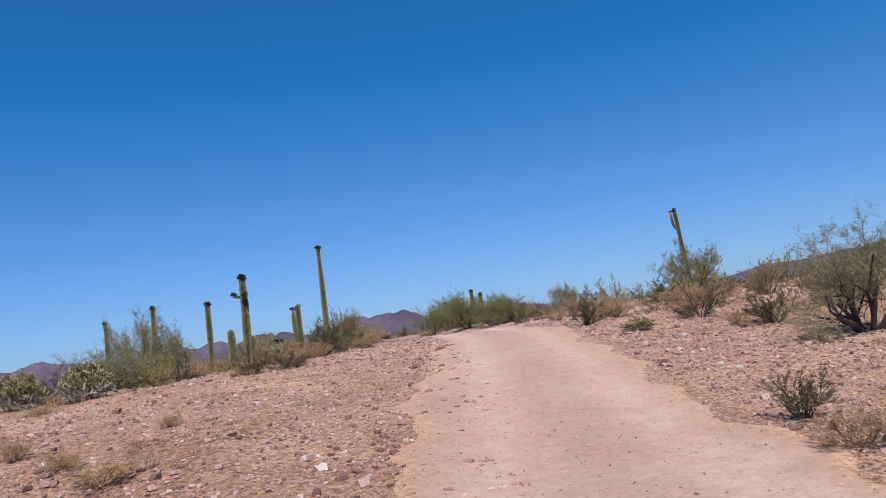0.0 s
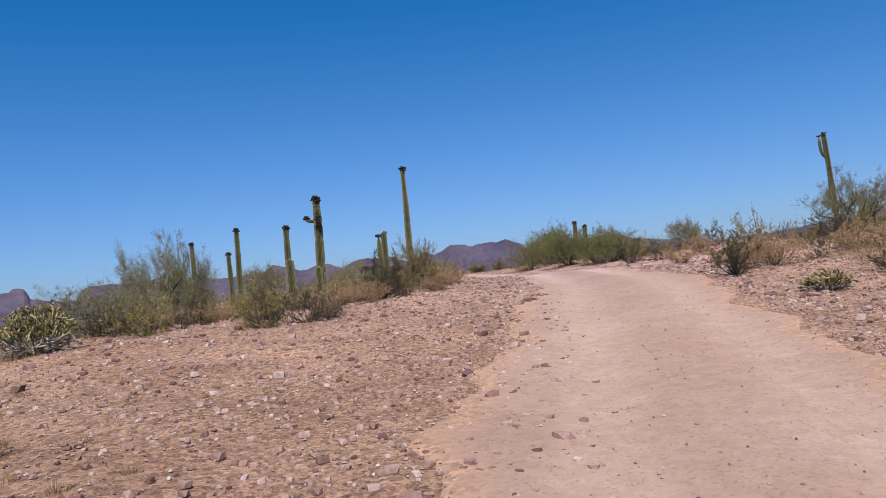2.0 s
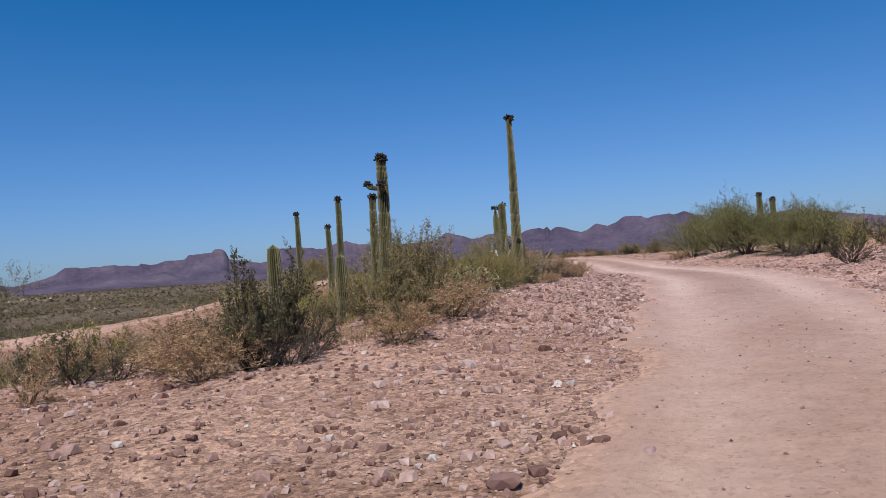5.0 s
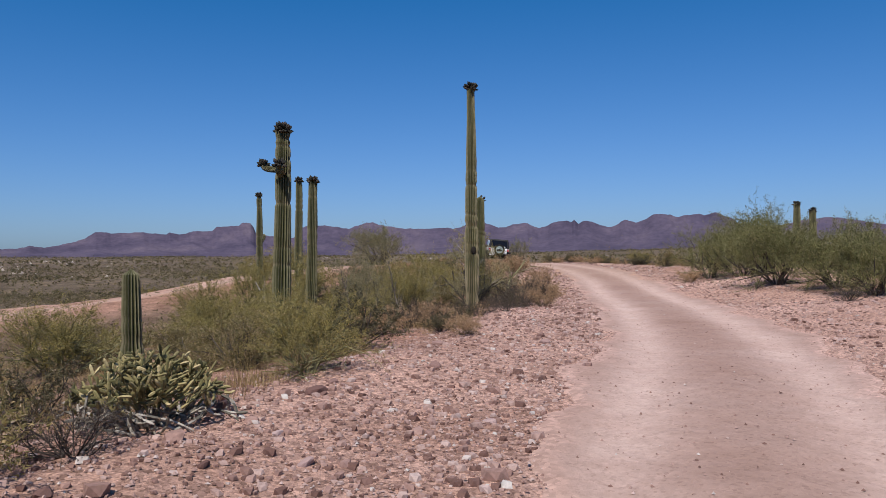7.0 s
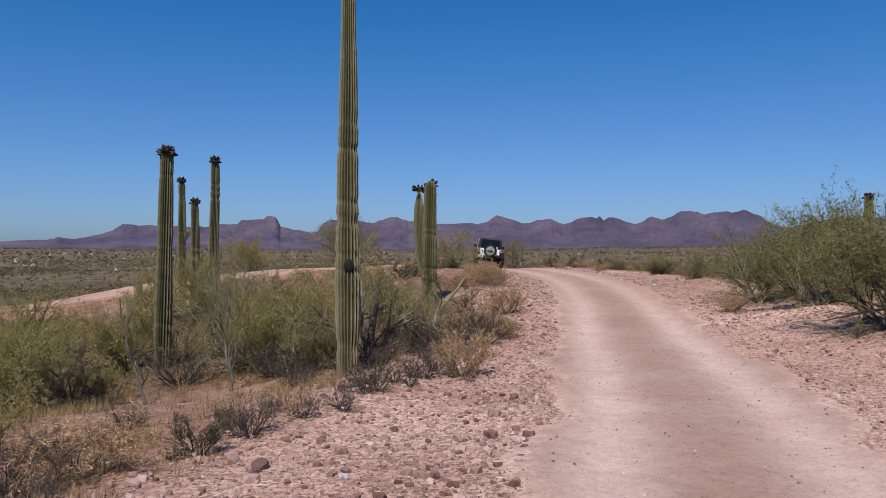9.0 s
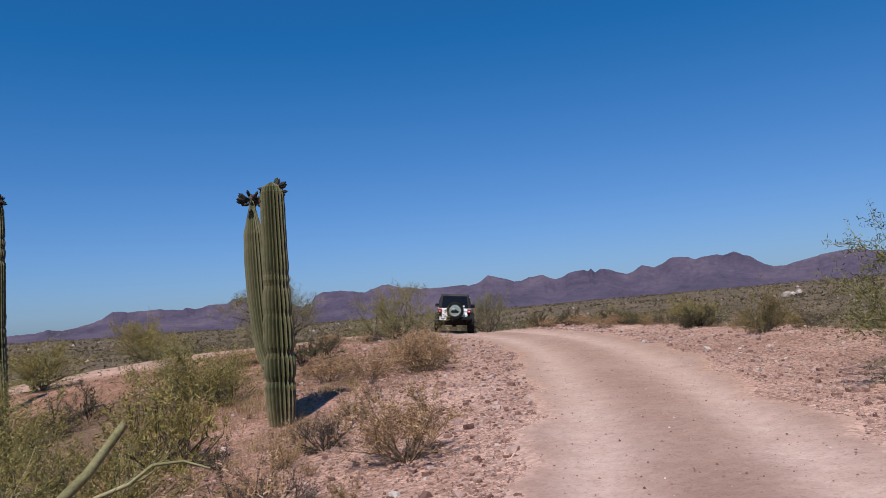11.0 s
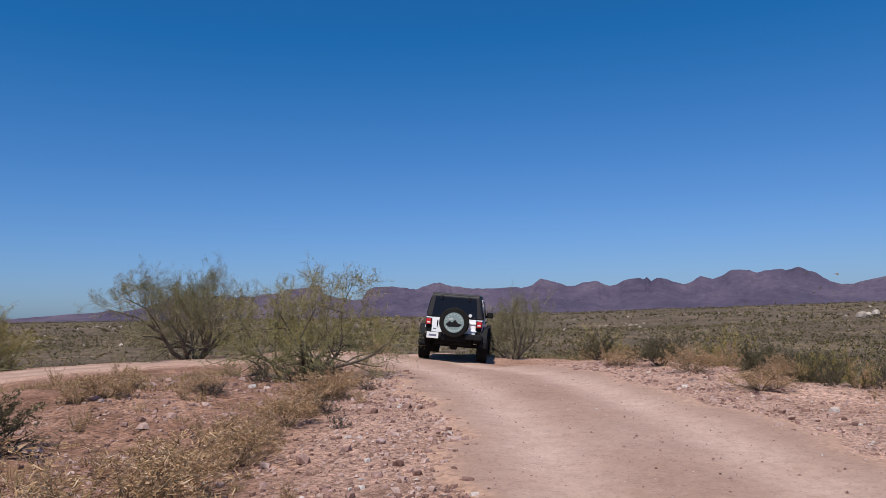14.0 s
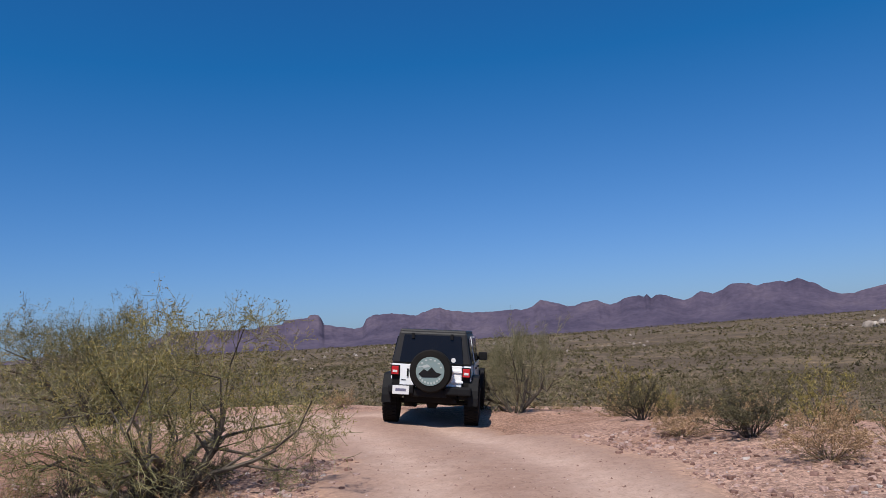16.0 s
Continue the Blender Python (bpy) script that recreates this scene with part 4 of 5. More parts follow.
plants("green_shrub", "bright green leafy desert shrub", "green shrubs", [
    (-2.9, 24.9, 0.6, 0.9), (-4.3, 27.6, 0.6, 0.9), (-3.2, 26.2, 1.3, 1.6), (-3.6, 25.6, 1.0, 1.3), (-6.5, 34.4, 0.6, 1.4), (-7.2, 35.5, 0.65, 1.5), (-8.0, 36.7, 0.65, 1.6), (-5.9, 32.9, 0.5, 1.2), (-5.2, 32.0, 0.8, 1.2), (-8.4, 46.2, 1.2, 1.1), (-11.0, 43.0, 0.95, 1.4), (-9.3, 39.2, 0.7, 1.3),
    (-15.8, 41.2, 0.7, 1.4), (10.0, 23.4, 1.0, 1.4), (-12.2, 35.8, 0.8, 1.3), (-3.6, 64.8, 1.0, 1.2)])
plants("green_shrub", "low yellow-green desert shrub", "green shrubs", [(-6.1, 35.6, 0.55, 1.3), (-7.4, 33.9, 0.5, 1.3), (-8.9, 35.4, 0.6, 1.5), (-4.3, 32.4, 0.4, 0.8), (-10.4, 36.5, 0.6, 1.5)], 1)
plants("creosote_bush", "dark olive creosote bush with thin stems", "creosote bushes", [
    (-3.5, 22.7, 1.15, 1.0), (-3.62, 22.55, 0.9, 0.9), (-4.9, 34.2, 0.95, 1.4), (-5.6, 29.3, 0.58, 0.95), (3.35, 7.6, 0.48, 0.62), (-4.3, 36.4, 0.38, 0.55),
    (-4.9, 39.2, 0.4, 0.6), (-15.8, 63.8, 0.74, 1.1), (-15.6, 64.8, 0.66, 1.1), (-9.2, 74.4, 0.62, 0.8), (-11.4, 76.8, 0.68, 1.1), (3.9, 21.2, 0.85, 1.0),
    (9.2, 30.6, 0.9, 1.6), (6.9, 16.2, 0.7, 1.1), (-16.9, 72.3, 0.4, 0.8), (3.6, 37.0, 1.05, 1.3), (-5.4, 69.2, 0.6, 1.3), (-13.5, 79.4, 0.75, 1.0)])
plants("dry_shrub", "low golden-brown dry shrub", "dry shrubs", [
    (-3.7, 21.9, 0.5, 0.95), (-2.5, 23.7, 0.48, 0.75), (-2.5, 25.4, 0.55, 1.2), (-9.95, 59.75, 0.78, 1.35), (-11.75, 63.1, 0.72, 1.35), (-11.0, 59.3, 0.6, 1.3), (-12.5, 64.4, 0.5, 0.9), (-13.4, 66.2, 0.38, 0.8),
    (-19.0, 64.4, 0.7, 1.15), (-5.4, 38.4, 0.52, 1.05), (-4.5, 44.2, 0.7, 0.95), (-6.3, 49.3, 0.85, 1.2), (-6.9, 52.8, 0.85, 1.2), (-5.5, 48.8, 0.45, 0.65),
    (-3.5, 35.6, 0.4, 0.7), (4.4, 22.2, 0.7, 1.2), (7.6, 21.7, 0.65, 1.6), (6.4, 16.9, 0.35, 0.55), (3.2, 6.3, 0.36, 0.75),
    (-3.6, 7.8, 0.26, 0.7), (-5.2, 9.1, 0.32, 0.5), (-3.75, 10.2, 0.17, 0.35), (-16.9, 67.3, 0.36, 0.8), (-16.3, 68.5, 0.34, 0.7), (-5.4, 36.3, 0.55, 1.0), (-14.8, 69.2, 0.4, 0.9), (-10.6, 60.6, 0.42, 0.9)])
plants("dry_shrub", "low golden-brown dry shrub", "dry shrubs", [
    (-6.8, 20.3, 0.5, 0.9), (-5.7, 22.3, 0.42, 0.8), (-4.9, 23.4, 0.65, 1.2), (-4.5, 22.4, 0.5, 1.0), (-7.4, 19.5, 0.42, 0.85), (6.3, 36.3, 0.7, 1.4), (5.0, 22.4, 0.8, 1.1),
    (-10.4, 60.4, 0.85, 1.3), (-11.1, 61.7, 0.8, 1.2), (-12.9, 65.5, 0.5, 0.9), (-13.6, 67.1, 0.42, 0.8), (-14.6, 69.4, 0.4, 0.8), (-15.3, 70.6, 0.36, 0.8), (-12.0, 59.3, 0.6, 1.2),
    (-22.7, 66.3, 0.47, 0.9), (-10.4, 74.8, 0.5, 1.0), (-8.8, 73.6, 0.43, 0.65), (-14.1, 67.9, 0.28, 0.75), (-12.3, 76.9, 0.42, 1.1), (-17.6, 68.2, 0.3, 0.7),
    (-1.5, 54.0, 0.5, 0.9), (-22.3, 82.6, 0.5, 0.9), (-9.0, 72.3, 0.35, 1.0), (-13.0, 56.2, 0.5, 0.9), (-10.6, 50.6, 0.6, 1.0), (5.9, 28.5, 0.7, 1.3),
    (4.4, 30.2, 0.55, 1.1), (7.9, 25.5, 0.75, 1.4), (-18.6, 64.9, 0.45, 0.9), (-17.0, 66.9, 0.28, 0.5), (-4.3, 8.4, 0.25, 0.55)], 2)
plants("grey_shrub", "grey leafless twiggy shrub", "grey shrubs", [
    (-4.4, 23.6, 0.55, 0.9), (-3.2, 22.6, 0.45, 0.8), (-3.0, 27.4, 0.4, 0.7), (-5.6, 37.9, 0.5, 0.85), (-4.5, 37.2, 0.5, 0.7), (-4.8, 39.8, 0.42, 0.55),
    (-11.4, 45.9, 0.9, 1.9), (-10.0, 46.7, 1.1, 1.9), (-8.9, 46.0, 0.8, 1.3), (-10.6, 47.4, 0.9, 1.6), (-4.75, 40.6, 0.32, 0.4), (-4.6, 41.1, 0.3, 0.42), (-5.4, 40.9, 0.24, 0.35), (-7.0, 40.4, 0.4, 0.55), (-5.3, 40.2, 0.28, 0.36),
    (-16.75, 71.75, 0.62, 1.1), (-16.9, 71.5, 0.5, 0.9), (-15.8, 71.1, 0.3, 0.5), (-17.2, 70.8, 0.6, 0.4), (-14.8, 70.6, 0.28, 0.4), (4.2, 33.6, 0.6, 1.0), (2.9, 44.0, 0.45, 0.9), (-6.6, 45.6, 0.6, 0.9),
    (-5.9, 46.6, 0.8, 1.1), (-5.7, 47.9, 0.9, 1.2), (-6.4, 47.2, 0.9, 1.2), (-4.9, 43.7, 0.42, 0.7), (-7.2, 44.0, 0.5, 0.8), (-8.0, 45.0, 0.6, 1.0), (-7.4, 50.9, 0.6, 1.0), (-8.5, 53.7, 0.55, 0.9), (-17.9, 73.6, 0.3, 0.6), (-16.0, 68.4, 0.26, 0.5)])


# ---- brush filling the bank beside the road ----
def brush(count, seed, x0, x1, y0, y1, near, far, side, kinds, group, spare=()):
    """Small bushes at random between two distances from the road; spare: open patches (x, y, radius)."""
    rng = np.random.RandomState(seed)
    done = 0
    while done < count:
        x, y = rng.uniform(x0, x1), rng.uniform(y0, y1)
        off = side * road_offset(x, y)[0][0]
        if not near < off < far or any((x - a) ** 2 + (y - b) ** 2 < r * r for a, b, r in spare):
            continue
        name, label, h0, h1 = kinds[rng.randint(len(kinds))]
        h = rng.uniform(h0, h1)
        plant(name, x, y, h, h * rng.uniform(0.9, 1.7), label, group, rng.randint(3))
        done += 1


GREEN_B = ("small_green_bush", "small yellow-green desert bush", 0.6, 1.5)
OLIVE_B = ("small_olive_bush", "small dark olive desert bush", 0.4, 1.1)
DRY_B = ("small_dry_bush", "small tan dried bush", 0.22, 0.52)
GREY_B = ("small_grey_bush", "small grey twiggy bush", 0.2, 0.45)
brush(44, 31, -20, 0, 26, 60, 5.2, 16, 1, [GREEN_B, GREEN_B, OLIVE_B, DRY_B, GREY_B], "bushes on the bank", ((-6.6, 42.2, 3.0), (-7.4, 46.4, 2.6), (-9.6, 42.6, 2.6), (-8.5, 36.5, 2.6), (-7.5, 46.7, 1.8), (-7.5, 30.5, 3.6), (-13.5, 39.5, 3.6), (-17.5, 46.5, 2.0)))
brush(16, 32, -10, 0, 33, 57, 3.6, 6.0, 1, [DRY_B, DRY_B, GREY_B], "bushes on the bank", ((-6.4, 43.0, 1.3), (-4.0, 34.0, 1.4), (-5.0, 40.5, 2.4)))
brush(26, 40, -12, -2, 42, 57, 2.5, 4.6, 1, [DRY_B, DRY_B, GREY_B], "dry bushes along the road")
brush(22, 44, -10, -4, 42, 52, 3.2, 6.5, 1, [("small_grey_bush", "small grey twiggy bush", 0.25, 0.5), ("small_olive_bush", "small dark olive desert bush", 0.25, 0.5), ("small_grey_bush", "small grey twiggy bush", 0.25, 0.5)], "bushes on the bank", ((-6.6, 43.4, 1.5),))
brush(30, 33, -45, -8, 24, 72, 13, 40, 1, [GREEN_B, OLIVE_B, OLIVE_B, DRY_B], "bushes on the slope")
brush(20, 34, -14, -3, 19, 27, 6.0, 14, 1, [OLIVE_B, DRY_B, GREY_B], "bushes behind the stony slope", ((-9.3, 22.0, 1.8), (-4.5, 23.4, 1.6)))
brush(34, 35, 2, 22, 14, 50, 4.2, 18, -1, [DRY_B, DRY_B, OLIVE_B, GREEN_B], "bushes on the stony bank")
brush(26, 36, -2, 14, 46, 66, 4.5, 14, -1, [GREEN_B, GREEN_B, OLIVE_B, DRY_B], "bushes on the stony bank")
brush(22, 37, -22, 12, 66, 100, 6.0, 24, -1, [OLIVE_B, DRY_B, DRY_B, GREEN_B], "bushes beyond the road")
brush(18, 38, -28, -10, 54, 72, 3.4, 14, 1, [DRY_B, DRY_B, GREY_B], "bushes inside the bend", ((-12.5, 62, 6.0), (-16, 66.5, 4.5)))
LOW_B = [("small_olive_bush", "small dark olive desert bush", 0.45, 0.85), ("small_green_bush", "small yellow-green desert bush", 0.45, 0.85), ("small_grey_bush", "small grey twiggy bush", 0.35, 0.6), ("small_dry_bush", "small tan dried bush", 0.3, 0.5), ("small_olive_bush", "small dark olive desert bush", 0.4, 0.8)]
brush(44, 51, -13.5, -3.4, 17.2, 26.5, 4.6, 15, 1, LOW_B, "bushes behind the stony slope", ((-8.65, 22.4, 0.6),))
brush(16, 52, 3.5, 13, 20, 34, 4.6, 12, -1, LOW_B, "bushes on the stony bank")
TUFT_B = ("small_dry_bush", "low straw-coloured dry tuft", 0.12, 0.3)
brush(40, 41, -19, -9, 57, 71, 2.6, 8.5, 1, [TUFT_B, TUFT_B, ("small_grey_bush", "low grey twiggy tuft", 0.12, 0.28)], "dry tufts inside the bend")
EDGE = [("small_olive_bush", "small dark olive desert bush", 0.4, 0.72), ("small_dry_bush", "small tan dried bush", 0.3, 0.6), ("small_dry_bush", "small tan dried bush", 0.3, 0.6), ("small_green_bush", "small yellow-green desert bush", 0.4, 0.75), ("small_grey_bush", "small grey twiggy bush", 0.3, 0.6)]
brush(90, 42, -15, -2.5, 66, 84, 4.3, 6.4, -1, EDGE, "bushes along the road's edge", ((-17.5, 80, 3.2),))
brush(24, 43, -17, -6.4, 25, 37, 6.0, 20, 1, [("small_dry_bush", "small tan dried bush", 0.25, 0.55), ("small_olive_bush", "small dark olive desert bush", 0.3, 0.6), ("small_green_bush", "small yellow-green desert bush", 0.35, 0.65)], "bushes on the slope", ((-8.4, 31.0, 0.9),))
brush(14, 39, -48, -22, 60, 110, 3.6, 30, -1, [OLIVE_B, GREEN_B, DRY_B], "bushes beyond the road")


# ---- brush on the slopes beyond: mid-distance shrubs as one mass, thinning to the plain ----
def scrub_mass():
    rng = np.random.RandomState(21)
    pts, V, F, k = [], [], [], 0
    spec = ((2400, 14, 70, 64, 0.10, 0.036), (8500, 45, 150, 36, 0.18, 0.10), (11000, 140, 420, 16, 0.48, 0.30), (12000, 400, 1500, 7, 1.4, 0.9))
    for count, r0, r1, per, ln, wd in spec:
        r = np.sqrt(rng.uniform(r0 ** 2, r1 ** 2, count * 3))
        a = rng.uniform(-1.25, 1.35, count * 3)
        x, y = -6 - np.sin(a) * r, 42 + np.cos(a) * r
        if r0 < 20:
            x, y = rng.uniform(-60, 45, count * 3), rng.uniform(14, 125, count * 3)
        off, _ = road_offset(x, y)
        d = np.abs(off)
        keep = (d > np.where(off < 0, np.where(y > 64, 5.5, 9.0), 10.0) * (1 if r0 < 20 else 1.5)) & (rng.rand(len(d)) < 0.35 + 0.65 * smooth(d, 9, 30))
        if r0 < 20:
            keep &= ~((x < 0) & (y < 24) & (x > -14))
        patch = np.sin(x / 23 + 2 * np.sin(y / 37)) + np.sin(y / 19 + 2 * np.sin(x / 31)) + np.sin((x + y) / 71)
        keep &= rng.rand(len(d)) < 0.35 + 0.65 * smooth(patch, -1.0, 0.8)
        x, y = x[keep][:count], y[keep][:count]
        z = ground_z(x, y)
        h = np.exp(rng.normal(-0.38, 0.6, len(x))) * (1.0 if r1 < 100 else 1.25 if r1 < 500 else 1.7)
        w = h * rng.uniform(0.65, 1.15, len(x))
        q = rng.normal(size=(len(x), per, 3))
        q /= np.linalg.norm(q, axis=2)[:, :, None]
        q *= rng.uniform(0.25, 1.0, (len(x), per, 1)) ** 0.6
        q[:, :, 2] = np.abs(q[:, :, 2])
        p = np.stack([x, y, z], 1)[:, None, :] + q * np.stack([w, w, h], 1)[:, None, :]
        lv, lf = leaves(p.reshape(-1, 3), ln, wd, rng, 0.3)
        V.append(lv)
        F.append(lf + k)
        k += len(lv)
    ob = mesh_object("desert_scrub", np.vstack(V), np.vstack(F), SCRUB)
    return tagged(ob, "low olive and tan scrub dotting the desert plain", "scrub", kind="stuff")


scrub_mass()

# ---- dry grass and small forbs between the bushes ----
def dry_grass():
    """Tufts of straw blades; each bed: count, x and y range, distance from the road's line (left positive), height."""
    rng = np.random.RandomState(61)
    beds = ((2600, -24, 0, 24, 58, 4.2, 17, 0.10, 0.34), (500, -24, -6, 56, 74, 3.4, 12, 0.08, 0.24), (900, 2, 16, 5, 34, -16, -4.4, 0.10, 0.34),
            (120, -8, -2.4, 4.5, 13, 3.2, 9, 0.05, 0.11), (700, -16, -6, 14, 27, 9, 22, 0.10, 0.32), (700, -20, 10, 44, 90, -16, -4.8, 0.10, 0.30))
    P, H = [], []
    for n, x0, x1, y0, y1, a, b, h0, h1 in beds:
        x, y = rng.uniform(x0, x1, n * 3), rng.uniform(y0, y1, n * 3)
        off = road_offset(x, y)[0]
        clump = np.sin(x * 1.7 + 2 * np.sin(y * 0.9)) + np.sin(y * 1.5 + 2 * np.sin(x * 1.1))
        keep = (off > a) & (off < b) & (clump + rng.normal(size=len(x)) * 0.6 > -0.2)
        x, y = x[keep][:n], y[keep][:n]
        P.append(np.stack([x, y], 1)), H.append(rng.uniform(h0, h1, len(x)))
    P, H = np.vstack(P), np.concatenate(H)
    per = 56
    n = len(P)
    a, lean = rng.uniform(0, 6.283, (n, per)), np.abs(rng.normal(0.6, 0.45, (n, per)))
    r0 = 0.75 * H[:, None] * np.sqrt(rng.rand(n, per))
    hx, hy = P[:, :1] + r0 * np.cos(a), P[:, 1:] + r0 * np.sin(a)
    hz = ground_z(hx.ravel(), hy.ravel()).reshape(n, per) - 0.01
    L = H[:, None] * rng.uniform(0.5, 1.1, (n, per))
    w = 0.0018 + 0.0022 * rng.rand(n, per)
    b = a + rng.normal(size=(n, per)) * 0.5
    foot = np.stack([hx, hy, hz], 2)
    side = np.stack([-np.sin(b), np.cos(b), 0 * b], 2) * w[:, :, None]
    tip = foot + np.stack([np.cos(b) * np.sin(lean), np.sin(b) * np.sin(lean), np.cos(lean)], 2) * L[:, :, None]
    V = np.stack([foot - side, foot + side, tip], 2).reshape(-1, 3)
    ob = mesh_object("dry_grass", V, np.arange(len(V)).reshape(-1, 3), GRASS)
    return tagged(ob, "straw-coloured dry grass tufts between the bushes", "grass", kind="stuff")


dry_grass()

# ---- the white four-wheel-drive on the road ----
def paint(name, color, roughness=0.35, spec=0.5, metallic=0.0, coat=0.0, dust=0.25):
    m, nt, b, vec = base(name, roughness, metallic, spec)
    n = ramp(nt, noise_tex(nt, vec, 3.0, 6), [(0.35, (0, 0, 0)), (0.75, (dust, dust, dust))])
    nt.links.new(mix(nt, n, color, (0.42, 0.31, 0.24)), b.inputs["Base Color"])
    b.inputs["Coat Weight"].default_value = coat
    bump_from(nt, b, noise_tex(nt, vec, 120, 3), 0.06, 0.002)
    return m


WHITE = paint("white_car_paint", (0.90, 0.90, 0.90), 0.3, 0.5, 0, 0.6, 0.01)
TRIM = paint("black_plastic", (0.010, 0.010, 0.011), 0.7, 0.15, 0, 0, 0.01)
TOP = paint("black_hardtop", (0.010, 0.010, 0.011), 0.55, 0.3, 0, 0, 0.03)
TYRE = paint("tyre_rubber", (0.011, 0.0105, 0.010), 0.9, 0.1, 0, 0, 0.02)
RIM = paint("grey_alloy", (0.30, 0.30, 0.31), 0.35, 0.5, 0.8, 0, 0.2)
GLASS = paint("tinted_glass", (0.006, 0.006, 0.007), 0.12, 0.3, 0, 0, 0.01)
RED = paint("red_lamp", (0.50, 0.015, 0.02), 0.2, 0.6, 0, 0.4, 0.05)
CLEAR = paint("clear_lamp", (0.70, 0.66, 0.64), 0.2, 0.6, 0, 0.4, 0.05)
COVER = paint("cover_print", (0.20, 0.27, 0.26), 0.5, 0.3, 0, 0, 0.1)
PRINT_LIGHT = paint("cover_print_light", (0.42, 0.46, 0.44), 0.5, 0.3, 0, 0, 0.1)
PLATE = paint("plate_white", (0.72, 0.72, 0.70), 0.45, 0.4, 0, 0, 0.05)
INK = paint("plate_ink", (0.16, 0.16, 0.22), 0.6, 0.3, 0, 0, 0.0)
UNDER = paint("underbody", (0.01, 0.0095, 0.009), 0.9, 0.2, 0, 0, 0.02)


def block(bm, x0, x1, y0, y1, z0, z1, bevel=0.02, taper=None):
    """A box with rounded edges; taper: (x inset, y front inset, y rear inset) of its top."""
    tx, tf, tr = taper or (0, 0, 0)
    v = [bm.verts.new(c) for c in ((x0, y0, z0), (x1, y0, z0), (x1, y1, z0), (x0, y1, z0),
                                   (x0 + tx, y0 + tr, z1), (x1 - tx, y0 + tr, z1), (x1 - tx, y1 - tf, z1), (x0 + tx, y1 - tf, z1))]
    f = [bm.faces.new([v[i] for i in q]) for q in ((3, 2, 1, 0), (4, 5, 6, 7), (0, 1, 5, 4), (1, 2, 6, 5), (2, 3, 7, 6), (3, 0, 4, 7))]
    if bevel:
        edges = list({e for q in f for e in q.edges})
        bmesh.ops.bevel(bm, geom=edges, offset=bevel, segments=2, profile=0.6, affect="EDGES", clamp_overlap=True)
    return bm


def slab(points, y_or_x, thick, axis="x", bevel=0.012):
    """A flat outline given in the other two axes, made thick."""
    bm = bmesh.new()
    vs = []
    for a, b in points:
        vs.append(bm.verts.new((y_or_x, a, b) if axis == "x" else (a, y_or_x, b)))
    f = bm.faces.new(vs)
    r = bmesh.ops.extrude_face_region(bm, geom=[f])
    d = Vector((thick, 0, 0)) if axis == "x" else Vector((0, thick, 0))
    bmesh.ops.translate(bm, verts=[v for v in r["geom"] if isinstance(v, bmesh.types.BMVert)], vec=d)
    bmesh.ops.recalc_face_normals(bm, faces=bm.faces)
    if bevel:
        bmesh.ops.bevel(bm, geom=list(bm.edges), offset=bevel, segments=2, profile=0.6, affect="EDGES", clamp_overlap=True)
    return bm


def lathe(profile, segments=40, axis="x", at=(0, 0, 0)):
    """Turn a profile of (along, radius) about an axis."""
    bm = bmesh.new()
    rings = []
    for u, r in profile:
        ring = []
        for i in range(segments):
            a = 2 * math.pi * i / segments
            c = (u, r * math.cos(a), r * math.sin(a)) if axis == "x" else (r * math.cos(a), u, r * math.sin(a))
            ring.append(bm.verts.new(Vector(c) + Vector(at)))
        rings.append(ring)
    for p, q in zip(rings, rings[1:]):
        for i in range(segments):
            j = (i + 1) % segments
            bm.faces.new((p[i], p[j], q[j], q[i]))
    for ring in (rings[0], rings[-1]):
        bm.faces.new(ring)
    bmesh.ops.recalc_face_normals(bm, faces=bm.faces)
    return bm


